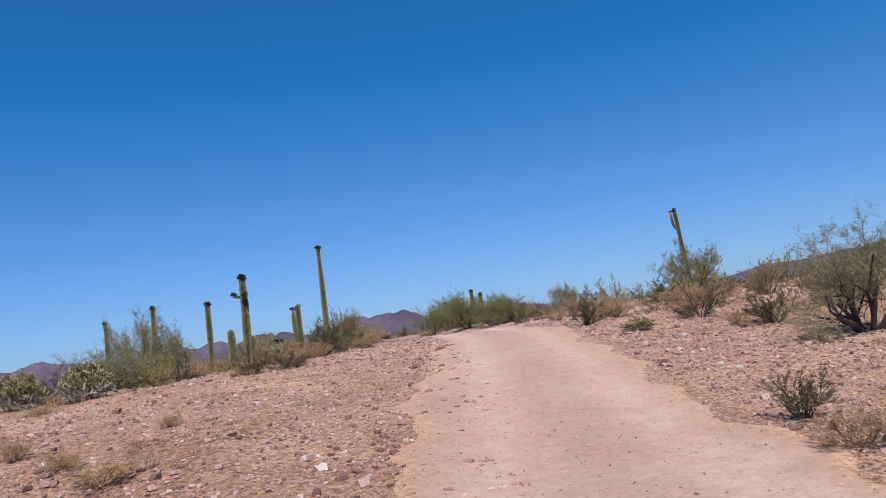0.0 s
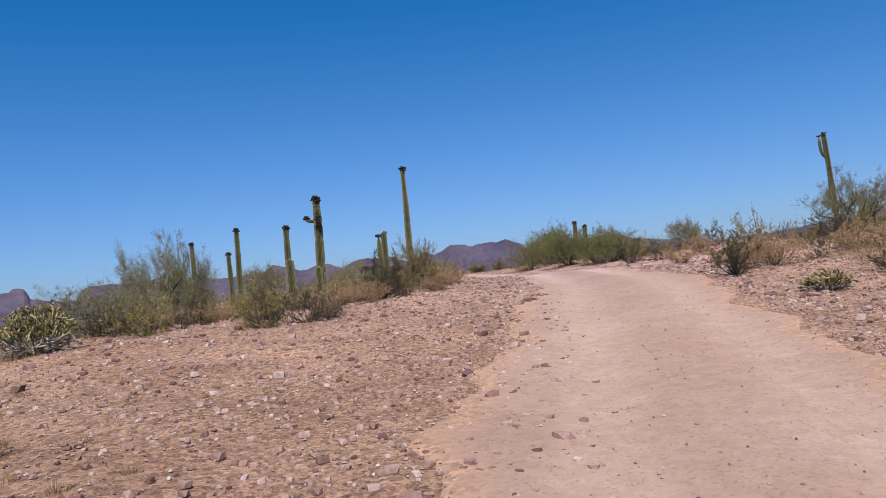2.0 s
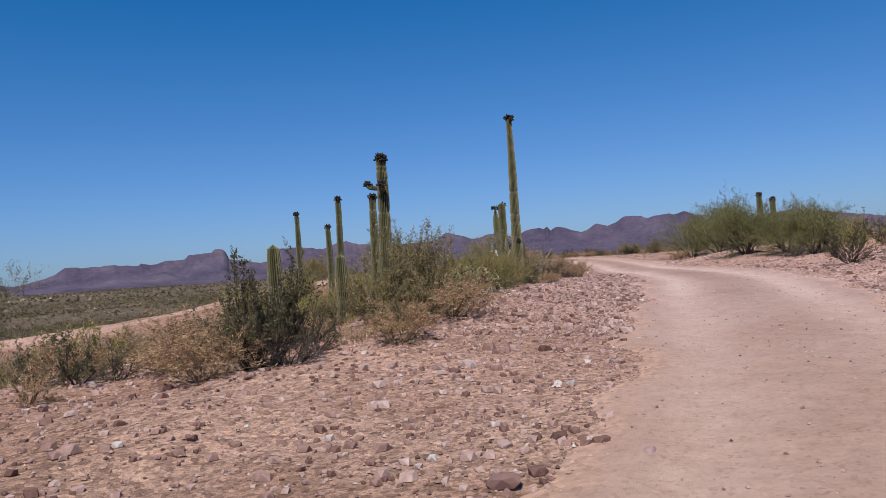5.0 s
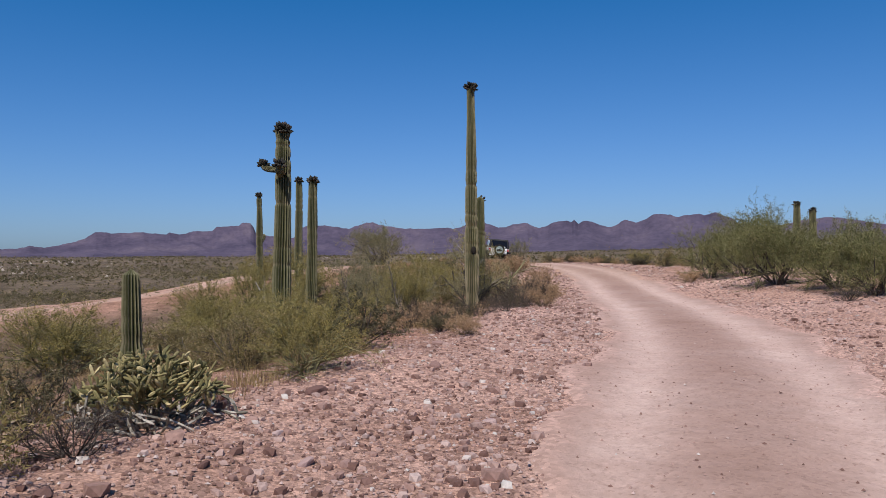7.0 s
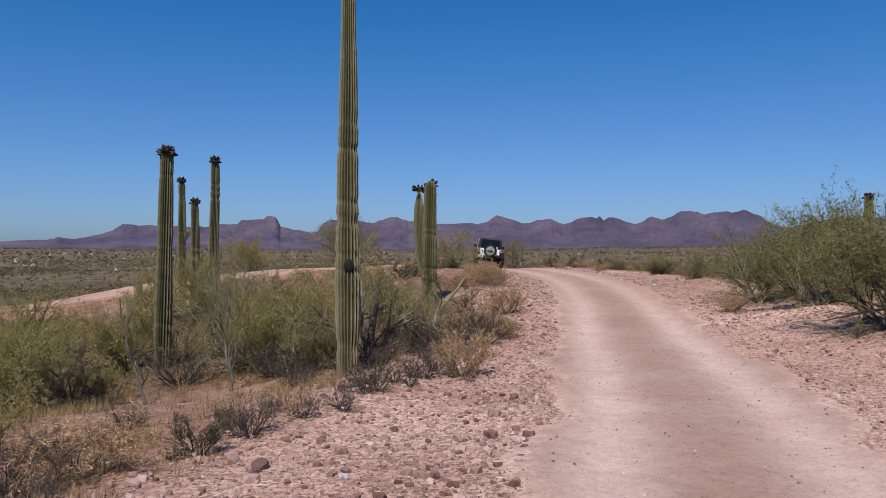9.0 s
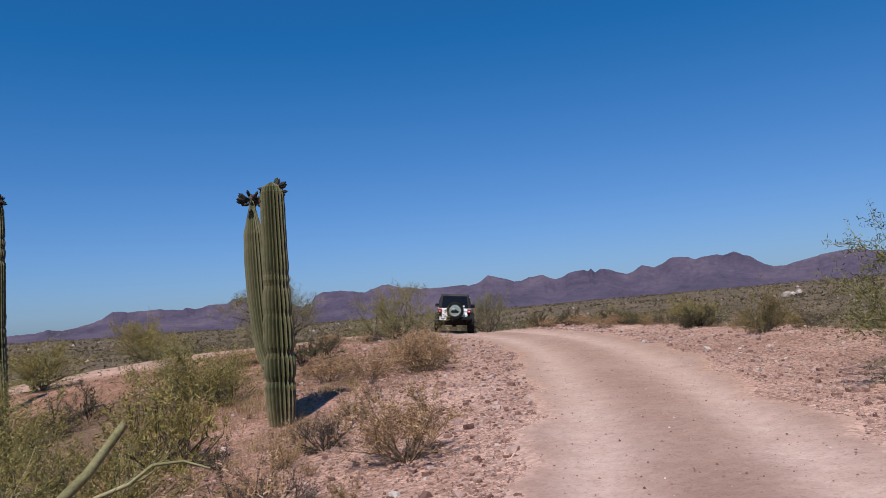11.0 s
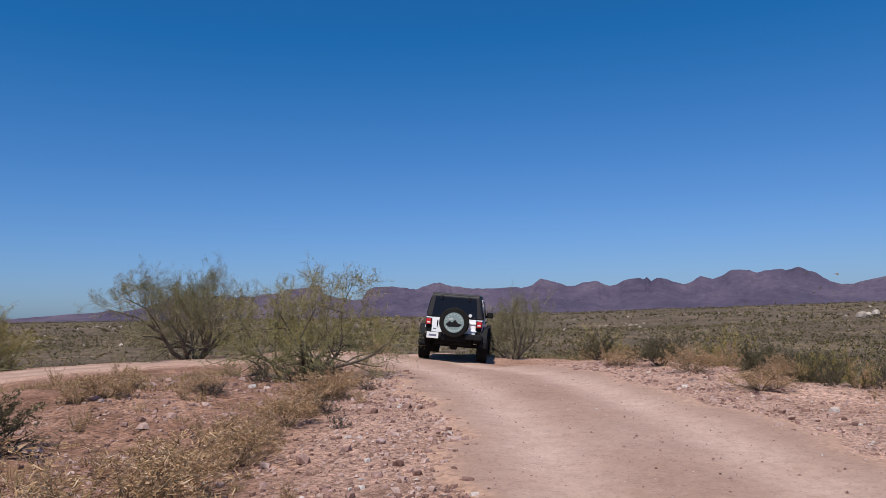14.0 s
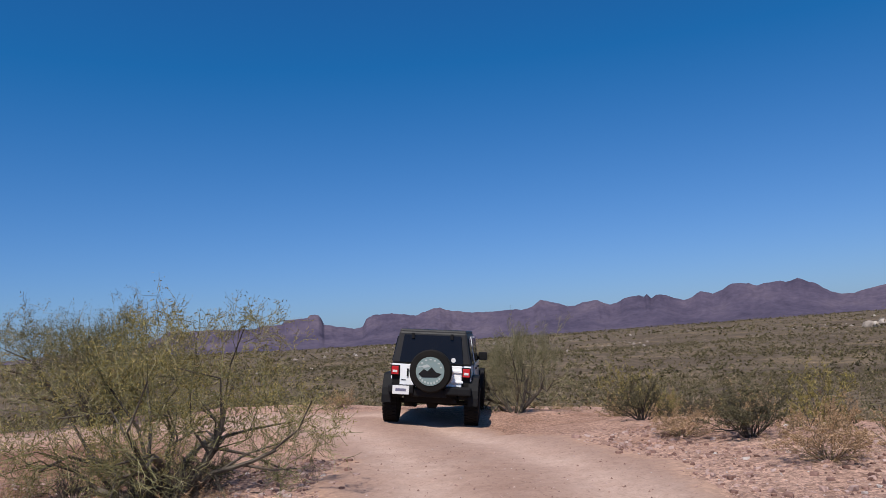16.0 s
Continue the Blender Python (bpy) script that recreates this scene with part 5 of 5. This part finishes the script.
def jeep(x, y, heading):
    car = thing("suv", "white four-door off-road car with black hardtop and spare wheel", "car")
    B = lambda *a, **k: block(bmesh.new(), *a, **k)
    HW = 0.79                                            # half width of the body
    part("body", block(B(-HW, HW, -1.98, 1.02, 0.66, 1.17, 0.035, (0.015, 0.0, 0.02)), -0.72, 0.72, 0.98, 2.05, 0.74, 1.16, 0.05, (0.06, 0.10, 0.0)), WHITE, car)
    part("hood", B(-0.70, 0.70, 0.86, 2.06, 1.10, 1.21, 0.04, (0.05, 0.06, 0.02)), WHITE, car)
    part("underbody", block(B(-0.52, 0.52, -1.92, 2.0, 0.44, 0.68, 0.03), -0.68, 0.68, -0.9, 0.9, 0.46, 0.68, 0.03), UNDER, car)
    part("hardtop", B(-0.775, 0.775, -1.97, 0.55, 1.17, 1.80, 0.04, (0.115, 0.10, 0.11)), TOP, car, "black hardtop roof")
    part("roof_panel", B(-0.665, 0.665, -1.85, 0.47, 1.79, 1.845, 0.025, (0.02, 0.03, 0.03)), TOP, car)
    part("windscreen_frame", B(-0.72, 0.72, 0.55, 0.92, 1.15, 1.80, 0.03, (0.09, 0.32, 0.0)), WHITE, car)
    part("windscreen", slab([(-0.64, 1.22), (0.64, 1.22), (0.58, 1.72), (-0.58, 1.72)], 0.84, 0.02, "y", 0), GLASS, car)
    # rear face
    tail = part("tailgate", B(-0.60, 0.60, -2.015, -1.97, 0.76, 1.165, 0.012), WHITE, car, "white swing tailgate")
    part("tailgate_handle", B(-0.465, -0.43, -2.035, -2.01, 0.93, 1.08, 0.006), TRIM, tail, "black handle")
    for z in (0.86, 1.06):
        part("hinge", B(0.40, 0.63, -2.04, -2.012, z - 0.022, z + 0.022, 0.008), WHITE, tail)
    part("badge", B(-0.57, -0.48, -2.02, -2.013, 0.85, 0.868, 0.002), TRIM, tail, "small dark badge")
    glass = part("rear_window", slab([(-0.62, 1.20), (0.62, 1.20), (0.555, 1.74), (-0.555, 1.74)], -1.985, 0.02, "y", 0), GLASS, car, "dark tinted rear window")
    glass.data.transform(Matrix.Translation((0, -1.985, 1.2)) @ Matrix.Rotation(radians(-9.6), 4, "X") @ Matrix.Translation((0, 1.975, -1.2)))
    for sx in (-0.38, 0.38):
        h = part("window_hinge", B(sx - 0.03, sx + 0.03, -1.945, -1.90, 1.66, 1.77, 0.01), TRIM, glass)
    part("sticker", lathe([(-2.0, 0.001), (-2.0, 0.045), (-1.982, 0.045)], 20, "y", (0.43, 0, 1.27)), PLATE, glass, "round white sticker")
    part("wiper", B(-0.10, 0.32, -2.0, -1.975, 1.225, 1.245, 0.004), TRIM, glass)
    for s in (-1, 1):
        lamp = part("tail_lamp", B(s * 0.69 - 0.085, s * 0.69 + 0.085, -2.055, -1.95, 0.94, 1.14, 0.02), TRIM, car, "black tail lamp housing")
        part("lens", B(s * 0.69 - 0.068, s * 0.69 + 0.068, -2.066, -2.04, 0.96, 1.12, 0.012), RED, lamp, "red lens")
        part("reversing_lens", B(s * 0.69 - 0.045, s * 0.69 + 0.045, -2.072, -2.06, 1.0, 1.045, 0.006), CLEAR, lamp, "pale lens")
    bumper = part("rear_bumper", B(-0.34, 0.34, -2.17, -1.97, 0.56, 0.72, 0.03), TRIM, car, "black rear bumper")
    for s in (-1, 1):
        part("bumper_end", B(*sorted((s * 0.30, s * 0.80)), -2.22, -1.96, 0.62, 0.77, 0.03), TRIM, bumper)
    plate = part("number_plate", B(-0.70, -0.38, -2.236, -2.222, 0.60, 0.765, 0.006), PLATE, car, "white number plate")
    part("plate_print", B(-0.64, -0.44, -2.241, -2.235, 0.66, 0.71, 0.002), INK, plate)
    part("front_bumper", B(-0.78, 0.78, 2.06, 2.28, 0.60, 0.78, 0.04), TRIM, car)
    part("grille", B(-0.60, 0.60, 2.02, 2.075, 0.80, 1.14, 0.03), WHITE, car)
    for sx in (-0.48, 0.48):
        part("headlight", lathe([(2.05, 0.09), (2.09, 0.088), (2.10, 0.05)], 24, "y", (sx, 0, 1.0)), CLEAR, car)
    # doors, windows, mirrors, steps
    for s in (-1, 1):
        for y0, y1, nm in ((-1.04, -0.12, "rear_door"), (-0.09, 0.86, "front_door")):
            X = s * (HW + 0.002)
            d = part(nm, slab([(y0, 0.70), (y1, 0.70), (y1, 1.20), (y0, 1.20)] if nm == "front_door" else [(y0 + 0.2, 0.70), (y1, 0.70), (y1, 1.20), (y0, 1.20)], X, s * 0.02, "x", 0.008), WHITE, car)
            part("door_handle", B(*sorted((s * (HW + 0.02), s * (HW + 0.05))), y0 + 0.08, y0 + 0.22, 1.07, 1.11, 0.008), TRIM, d)
            top = 0.30 if nm == "front_door" else 0.02
            w = part("window_frame", slab([(y0 + 0.02, 1.18), (y1 - 0.02, 1.18), (y1 - top, 1.74), (y0 + 0.04, 1.74)], s * 0.782, s * 0.02, "x", 0), WHITE, d, "white door frame")
            g = part("pane", slab([(y0 + 0.08, 1.21), (y1 - 0.10, 1.21), (y1 - top - 0.06, 1.70), (y0 + 0.09, 1.70)], s * 0.806, s * 0.006, "x", 0), GLASS, w, "tinted glass")
            tilt = Matrix.Translation((s * 0.79, 0, 1.18)) @ Matrix.Rotation(radians(-s * 10.2), 4, "Y") @ Matrix.Translation((-s * 0.79, 0, -1.18))
            w.data.transform(tilt)
            g.data.transform(tilt)
        q = part("quarter_window", slab([(-1.86, 1.21), (-1.10, 1.21), (-1.10, 1.70), (-1.80, 1.70)], s * 0.782, s * 0.012, "x", 0), GLASS, car, "tinted side window")
        q.data.transform(Matrix.Translation((s * 0.775, 0, 1.18)) @ Matrix.Rotation(radians(-s * 10.2), 4, "Y") @ Matrix.Translation((-s * 0.775, 0, -1.18)))
        arm = part("mirror", B(*sorted((s * 0.80, s * 1.0)), 0.60, 0.72, 1.20, 1.38, 0.03), TRIM, car, "black door mirror")
        part("side_step", B(*sorted((s * 0.74, s * 0.88)), -0.85, 0.92, 0.50, 0.56, 0.02), TRIM, car)
        for yc, nm in ((-1.50, "rear_flare"), (1.50, "front_flare")):
            bm = bmesh.new()
            n = 14
            outer, inner = [], []
            for i in range(n + 1):
                a = math.pi * (-0.04 + 1.08 * i / n)
                flat = min(math.sin(a) * 0.60, 0.47)
                outer.append((yc + 0.60 * math.cos(a), 0.50 + flat))
                inner.append((yc + 0.50 * math.cos(a), 0.50 + min(math.sin(a) * 0.50, 0.41)))
            ring = outer + inner[::-1]
            for x0 in (s * 0.74, s * 0.925):
                for p in ring:
                    bm.verts.new((x0, *p))
            bm.verts.ensure_lookup_table()
            m = len(ring)
            for i in range(m):
                j = (i + 1) % m
                bm.faces.new((bm.verts[i], bm.verts[j], bm.verts[m + j], bm.verts[m + i]))
            for k0 in (0, m):
                for i in range(n):
                    bm.faces.new([bm.verts[k0 + c] for c in (i, i + 1, m - 2 - i, m - 1 - i)])
            bmesh.ops.recalc_face_normals(bm, faces=bm.faces)
            part(nm, bm, TRIM, car, "dark grey fender flare")
            part("wheel_well", B(*sorted((s * 0.55, s * 0.76)), yc - 0.50, yc + 0.50, 0.52, 0.95, 0.02), UNDER, car)
    # wheels: tyre with tread blocks, rim with spokes
    def tyre_mesh(R=0.41, W=0.28):
        bm = lathe([(-W / 2, R * 0.58), (-W / 2 - 0.004, R * 0.80), (-W / 2 + 0.02, R * 0.94), (-W / 2 + 0.05, R * 0.985), (W / 2 - 0.05, R * 0.985),
                    (W / 2 - 0.02, R * 0.94), (W / 2 + 0.004, R * 0.80), (W / 2, R * 0.58)], 44)
        for i in range(36):
            a = 2 * math.pi * i / 36
            for u, sh in ((-0.095, 0.0), (0.0, 0.5), (0.095, 0.0)):
                b = a + sh * 2 * math.pi / 36
                m = Matrix.Rotation(b, 4, "X") @ Matrix.Translation((u, 0, R * 0.99))
                bmesh.ops.create_cube(bm, size=1.0, matrix=m @ Matrix.Diagonal((0.075, 0.045, 0.022, 1)))
        return bm
    def rim_mesh(R=0.235):
        bm = lathe([(0.02, 0.05), (0.05, R * 0.55), (0.06, R * 0.9), (0.125, R), (0.13, R * 1.03), (0.05, R * 1.04), (0.0, R * 1.04)], 36)
        for i in range(5):
            m = Matrix.Rotation(2 * math.pi * i / 5, 4, "X") @ Matrix.Translation((0.075, 0, R * 0.52))
            bmesh.ops.create_cube(bm, size=1.0, matrix=m @ Matrix.Diagonal((0.05, 0.07, R * 0.95, 1)))
        return bm
    for s in (-1, 1):
        for yc in (-1.50, 1.50):
            wheel = new("wheel")
            wheel.parent = car
            wheel.matrix_basis = pose(s * 0.80, yc, 0.41, 0, 0, 0 if s > 0 else 180)
            part("tyre", tyre_mesh(), TYRE, wheel, "knobbly black tyre")
            part("rim", rim_mesh(), RIM, wheel, "grey alloy rim")
    part("rear_axle", lathe([(-0.7, 0.05), (-0.12, 0.05), (-0.08, 0.13), (0.08, 0.13), (0.12, 0.05), (0.7, 0.05)], 20, "x", (0, -1.5, 0.42)), UNDER, car)
    part("exhaust", lathe([(-2.05, 0.035), (-1.0, 0.035)], 16, "y", (0.48, 0, 0.50)), UNDER, car)
    # spare wheel and its printed cover
    spare = part("spare_wheel", lathe([(-2.06, 0.22), (-2.07, 0.37), (-2.12, 0.405), (-2.26, 0.405), (-2.315, 0.38), (-2.325, 0.30), (-2.326, 0.05)], 56, "y", (0.02, 0, 1.06)), TYRE, car, "spare wheel in a black cover")
    disc = part("cover_picture", lathe([(-2.32, 0.272), (-2.336, 0.27), (-2.338, 0.002)], 48, "y", (0.02, 0, 1.06)), COVER, spare, "round teal landscape print")
    rng = random.Random(4)
    for i in range(7):
        a = math.pi * (0.12 + 0.76 * i / 6)
        part("print_shape", slab([(0.02 + 0.22 * math.cos(a) + u, 1.06 + 0.22 * math.sin(a) + v) for u, v in ((-0.022, -0.014), (0.022, -0.014), (0.018, 0.016), (-0.018, 0.016))], -2.341, 0.003, "y", 0), PRINT_LIGHT, disc)
    for i in range(8):
        a = -math.pi * (0.2 + 0.6 * i / 7)
        part("print_shape", slab([(0.02 + 0.225 * math.cos(a) + u, 1.06 + 0.225 * math.sin(a) + v) for u, v in ((-0.016, -0.02), (0.016, -0.02), (0.016, 0.02), (-0.016, 0.02))], -2.341, 0.003, "y", 0), PRINT_LIGHT, disc)
    part("print_shape", slab([(-0.20, 1.00), (-0.10, 1.10), (-0.03, 1.06), (0.05, 1.14), (0.13, 1.05), (0.24, 1.02), (0.16, 0.95), (-0.12, 0.94)], -2.341, 0.003, "y", 0), TRIM, disc, "dark mountain shapes")
    part("print_shape", slab([(-0.16, 1.15), (-0.04, 1.19), (0.02, 1.15), (-0.10, 1.12)], -2.341, 0.003, "y", 0), PRINT_LIGHT, disc)
    part("hub_hole", lathe([(-2.345, 0.03), (-2.34, 0.035)], 18, "y", (0.02, 0, 1.06)), TRIM, disc)
    fx, fy = -math.sin(radians(heading)), math.cos(radians(heading))
    zr, zf = gz(x, y), gz(x + fx * 3.0, y + fy * 3.0)
    pitch = math.degrees(math.atan2(zf - zr, 3.0))
    lx, ly = -fy * 0.8, fx * 0.8
    roll = math.degrees(math.atan2(gz(x + lx, y + ly) - gz(x - lx, y - ly), 1.6))
    car.matrix_world = pose(x + fx * 1.5, y + fy * 1.5, (zr + zf) / 2 + 0.02, 0, 0, heading) @ pose(0, 0, 0, pitch, roll, 0)
    return car


jeep(-17.58, 79.05, 23)

# ---- loose stones and gravel, last ----
def rock_shape(seed, subdivisions=1):
    bm = bmesh.new()
    bmesh.ops.create_icosphere(bm, subdivisions=subdivisions, radius=1.0)
    rng = random.Random(seed)
    cuts = [Vector((rng.gauss(0, 1), rng.gauss(0, 1), rng.gauss(0, 1))).normalized() for _ in range(9)]
    depth = [rng.uniform(0.55, 0.85) for _ in cuts]
    for v in bm.verts:
        for n, d in zip(cuts, depth):
            over = v.co.dot(n) - d
            if over > 0:
                v.co -= n * over
    for v in bm.verts:
        v.co = Vector((v.co.x * 1.15, v.co.y * 0.9, v.co.z * 0.6))
    me = bpy.data.meshes.new("stone")
    bm.to_mesh(me)
    bm.free()
    me.materials.append(STONE)
    return me


def verge_points(n, rng, y0, y1, reach_left, reach_right, inner=1.75):
    """Places beside the road, thinning away from it."""
    line = LINE[(LINE[:, 1] > y0) & (LINE[:, 1] < y1) & (LINE[:, 0] > -20)]
    side = SIDE[(LINE[:, 1] > y0) & (LINE[:, 1] < y1) & (LINE[:, 0] > -20)]
    i = rng.randint(0, len(line), n)
    left = rng.rand(n) < 0.55
    u = np.where(left, inner + reach_left * rng.rand(n) ** 1.5, -(inner + reach_right * rng.rand(n) ** 1.4))
    p = line[i, :2] + side[i] * u[:, None] + rng.normal(size=(n, 2)) * 0.35
    return p[:, 0], p[:, 1]


def place_stones():
    rng = np.random.RandomState(5)
    shapes = [rock_shape(s, 2) for s in range(8)]
    x, y = verge_points(300, rng, 4, 74, 5.0, 4.0, 1.9)
    size = np.clip(rng.lognormal(math.log(0.046), 0.35, 300), 0.03, 0.095)
    z = ground_z(x, y)
    for i in range(300):
        ob = new("stone", shapes[i % 8])
        ob.parent = ground
        s = size[i]
        ob.matrix_world = Matrix.LocRotScale((x[i], y[i], z[i] + s * 0.18), Euler((rng.uniform(-0.3, 0.3), rng.uniform(-0.3, 0.3), rng.uniform(0, 6.28))), (s, s, s))


def pebbles(x, y, size, lift, shape, tri, rng):
    """Many small stones on the ground as one set of vertices and faces."""
    n, m = len(x), len(shape)
    z = ground_z(x, y) + lift
    v = shape[None, :, :] * rng.uniform(0.62, 1.25, (n, m, 1)) * size[:, None, None] * np.array([1.1, 0.95, 0.85])
    a = rng.uniform(0, 6.283, n)
    c, s = np.cos(a)[:, None], np.sin(a)[:, None]
    V = np.stack([v[:, :, 0] * c - v[:, :, 1] * s + x[:, None], v[:, :, 0] * s + v[:, :, 1] * c + y[:, None], v[:, :, 2] + (z + size * 0.16)[:, None]], 2)
    return V.reshape(-1, 3), (tri[None, :, :] + (np.arange(n) * m)[:, None, None]).reshape(-1, 3)


def hull(points):
    """Outward triangles between nearest neighbours of a ball of points."""
    d = np.linalg.norm(points[:, None] - points[None, :], axis=2)
    edge = np.sort(np.unique(d.round(3)))[1] * 1.05
    out = []
    for a in range(len(points)):
        for b in range(a + 1, len(points)):
            for c in range(b + 1, len(points)):
                if d[a, b] < edge and d[b, c] < edge and d[a, c] < edge:
                    n = np.cross(points[b] - points[a], points[c] - points[a])
                    out.append((a, b, c) if n @ points[a] > 0 else (a, c, b))
    return np.array(out)


def gravel():
    rng = np.random.RandomState(8)
    octa = np.array([(1, 0, 0), (-1, 0, 0), (0, 1, 0), (0, -1, 0), (0, 0, 1), (0, 0, -1)], float)
    # the undersides lie in the soil
    otri = hull(octa)
    otri = otri[octa[otri][:, :, 2].mean(1) > 0]
    # a blunt cobble: a wide foot, a narrower shoulder and a flat top
    turn = np.arange(5) * 2 * math.pi / 5
    cobble = np.vstack([np.stack([np.cos(turn), np.sin(turn), 0 * turn - 0.2], 1), np.stack([0.8 * np.cos(turn + 0.5), 0.74 * np.sin(turn + 0.5), 0 * turn + 0.62], 1)])
    ctri = np.array([t for k in range(5) for t in ((k, (k + 1) % 5, 5 + k), ((k + 1) % 5, 5 + (k + 1) % 5, 5 + k))] + [(5, 6, 7), (5, 7, 8), (5, 8, 9)])
    V, F, k = [], [], 0
    beds = ((32000, 1, 30, 9.0, 5.0, 0.8), (30000, 24, 52, 4.0, 6.5, 1.3), (28000, 50, 76, 5.0, 5.5, 1.5))
    for n, y0, y1, rl, rr, inner in beds:
        x, y = verge_points(n, rng, y0, y1, rl, rr, inner)
        size = np.clip(rng.lognormal(math.log(0.011), 0.35, n), 0.006, 0.02)
        v, f = pebbles(x, y, size, 0.004, octa, otri, rng)
        V.append(v), F.append(f + k)
        k += len(v)
        m = n if y0 < 10 else n * 3 // 5
        x, y = verge_points(m, rng, y0, y1, rl, rr, inner)
        size = np.clip(rng.lognormal(math.log(0.0195), 0.48, m), 0.010, 0.085)
        off = road_offset(x, y)[0]
        clear = (off > 1.55 - 0.7 * (1 - smooth(y, 12, 22))) | (off < -1.75)    # few stones stay on the worn lane
        x, y, size = x[clear], y[clear], size[clear]
        v, f = pebbles(x, y, size, 0.0, cobble, ctri, rng)
        V.append(v), F.append(f + k)
        k += len(v)
    line = LINE[(LINE[:, 1] > 1) & (LINE[:, 1] < 76) & (LINE[:, 0] > -20)]
    i = rng.randint(0, len(line), 7000)
    x, y = line[i, 0] + rng.uniform(-2.2, 2.2, 7000), line[i, 1] + rng.uniform(-1, 1, 7000)
    v, f = pebbles(x, y, np.clip(rng.lognormal(math.log(0.011), 0.35, 7000), 0.006, 0.018), 0.022, octa, otri, rng)
    V.append(v), F.append(f + k)
    ob = mesh_object("gravel", np.vstack(V), np.vstack(F), GRAVEL)
    return tagged(ob, "loose pink, tan and grey gravel along the road", "gravel", kind="stuff")


place_stones()
gravel()


def far_rocks():
    """Pale boulders scattered over the far hillside."""
    rng = np.random.RandomState(14)
    octa = np.array([(1, 0, 0), (-1, 0, 0), (0, 1, 0), (0, -1, 0), (0, 0, 1), (0, 0, -1)], float)
    n = 2600
    a, r = rng.uniform(-0.75, 1.1, n), np.sqrt(rng.uniform(260 ** 2, 800 ** 2, n))
    x, y = -6 - np.sin(a) * r, 42 + np.cos(a) * r
    cl = np.sin(x / 29 + 2 * np.sin(y / 41)) + np.sin(y / 33 + 1)
    x, y = x[cl > 0.1], y[cl > 0.1]
    v, f = pebbles(x, y, np.clip(rng.lognormal(math.log(0.5), 0.45, len(x)), 0.25, 1.4), -0.1, octa, hull(octa), rng)
    ob = mesh_object("boulders", v, f, PALE_ROCK)
    return tagged(ob, "pale boulders scattered over the far hillside", "boulders", kind="stuff")


def outcrop(x, y):
    """A knob of pale rock on the hill's crest."""
    bm = bmesh.new()
    rng = random.Random(3)
    for i in range(9):
        s = rng.uniform(1.2, 2.6)
        m = Matrix.Translation((rng.uniform(-4, 4), rng.uniform(-2, 2), s * 0.4 + rng.uniform(0, 2.2))) @ Euler((rng.uniform(0, 3), rng.uniform(0, 3), 0)).to_matrix().to_4x4()
        bmesh.ops.create_icosphere(bm, subdivisions=1, radius=s, matrix=m @ Matrix.Diagonal((1.0, 0.8, 1.25, 1)))
    me = bpy.data.meshes.new("rock_outcrop")
    bm.to_mesh(me)
    bm.free()
    me.materials.append(PALE_ROCK)
    ob = tagged(new("rock_outcrop", me), "pale rock outcrop on the far hill crest", "rock")
    ob.location = (x, y, gz(x, y) - 0.3)


far_rocks()
outcrop(1.5, 507)
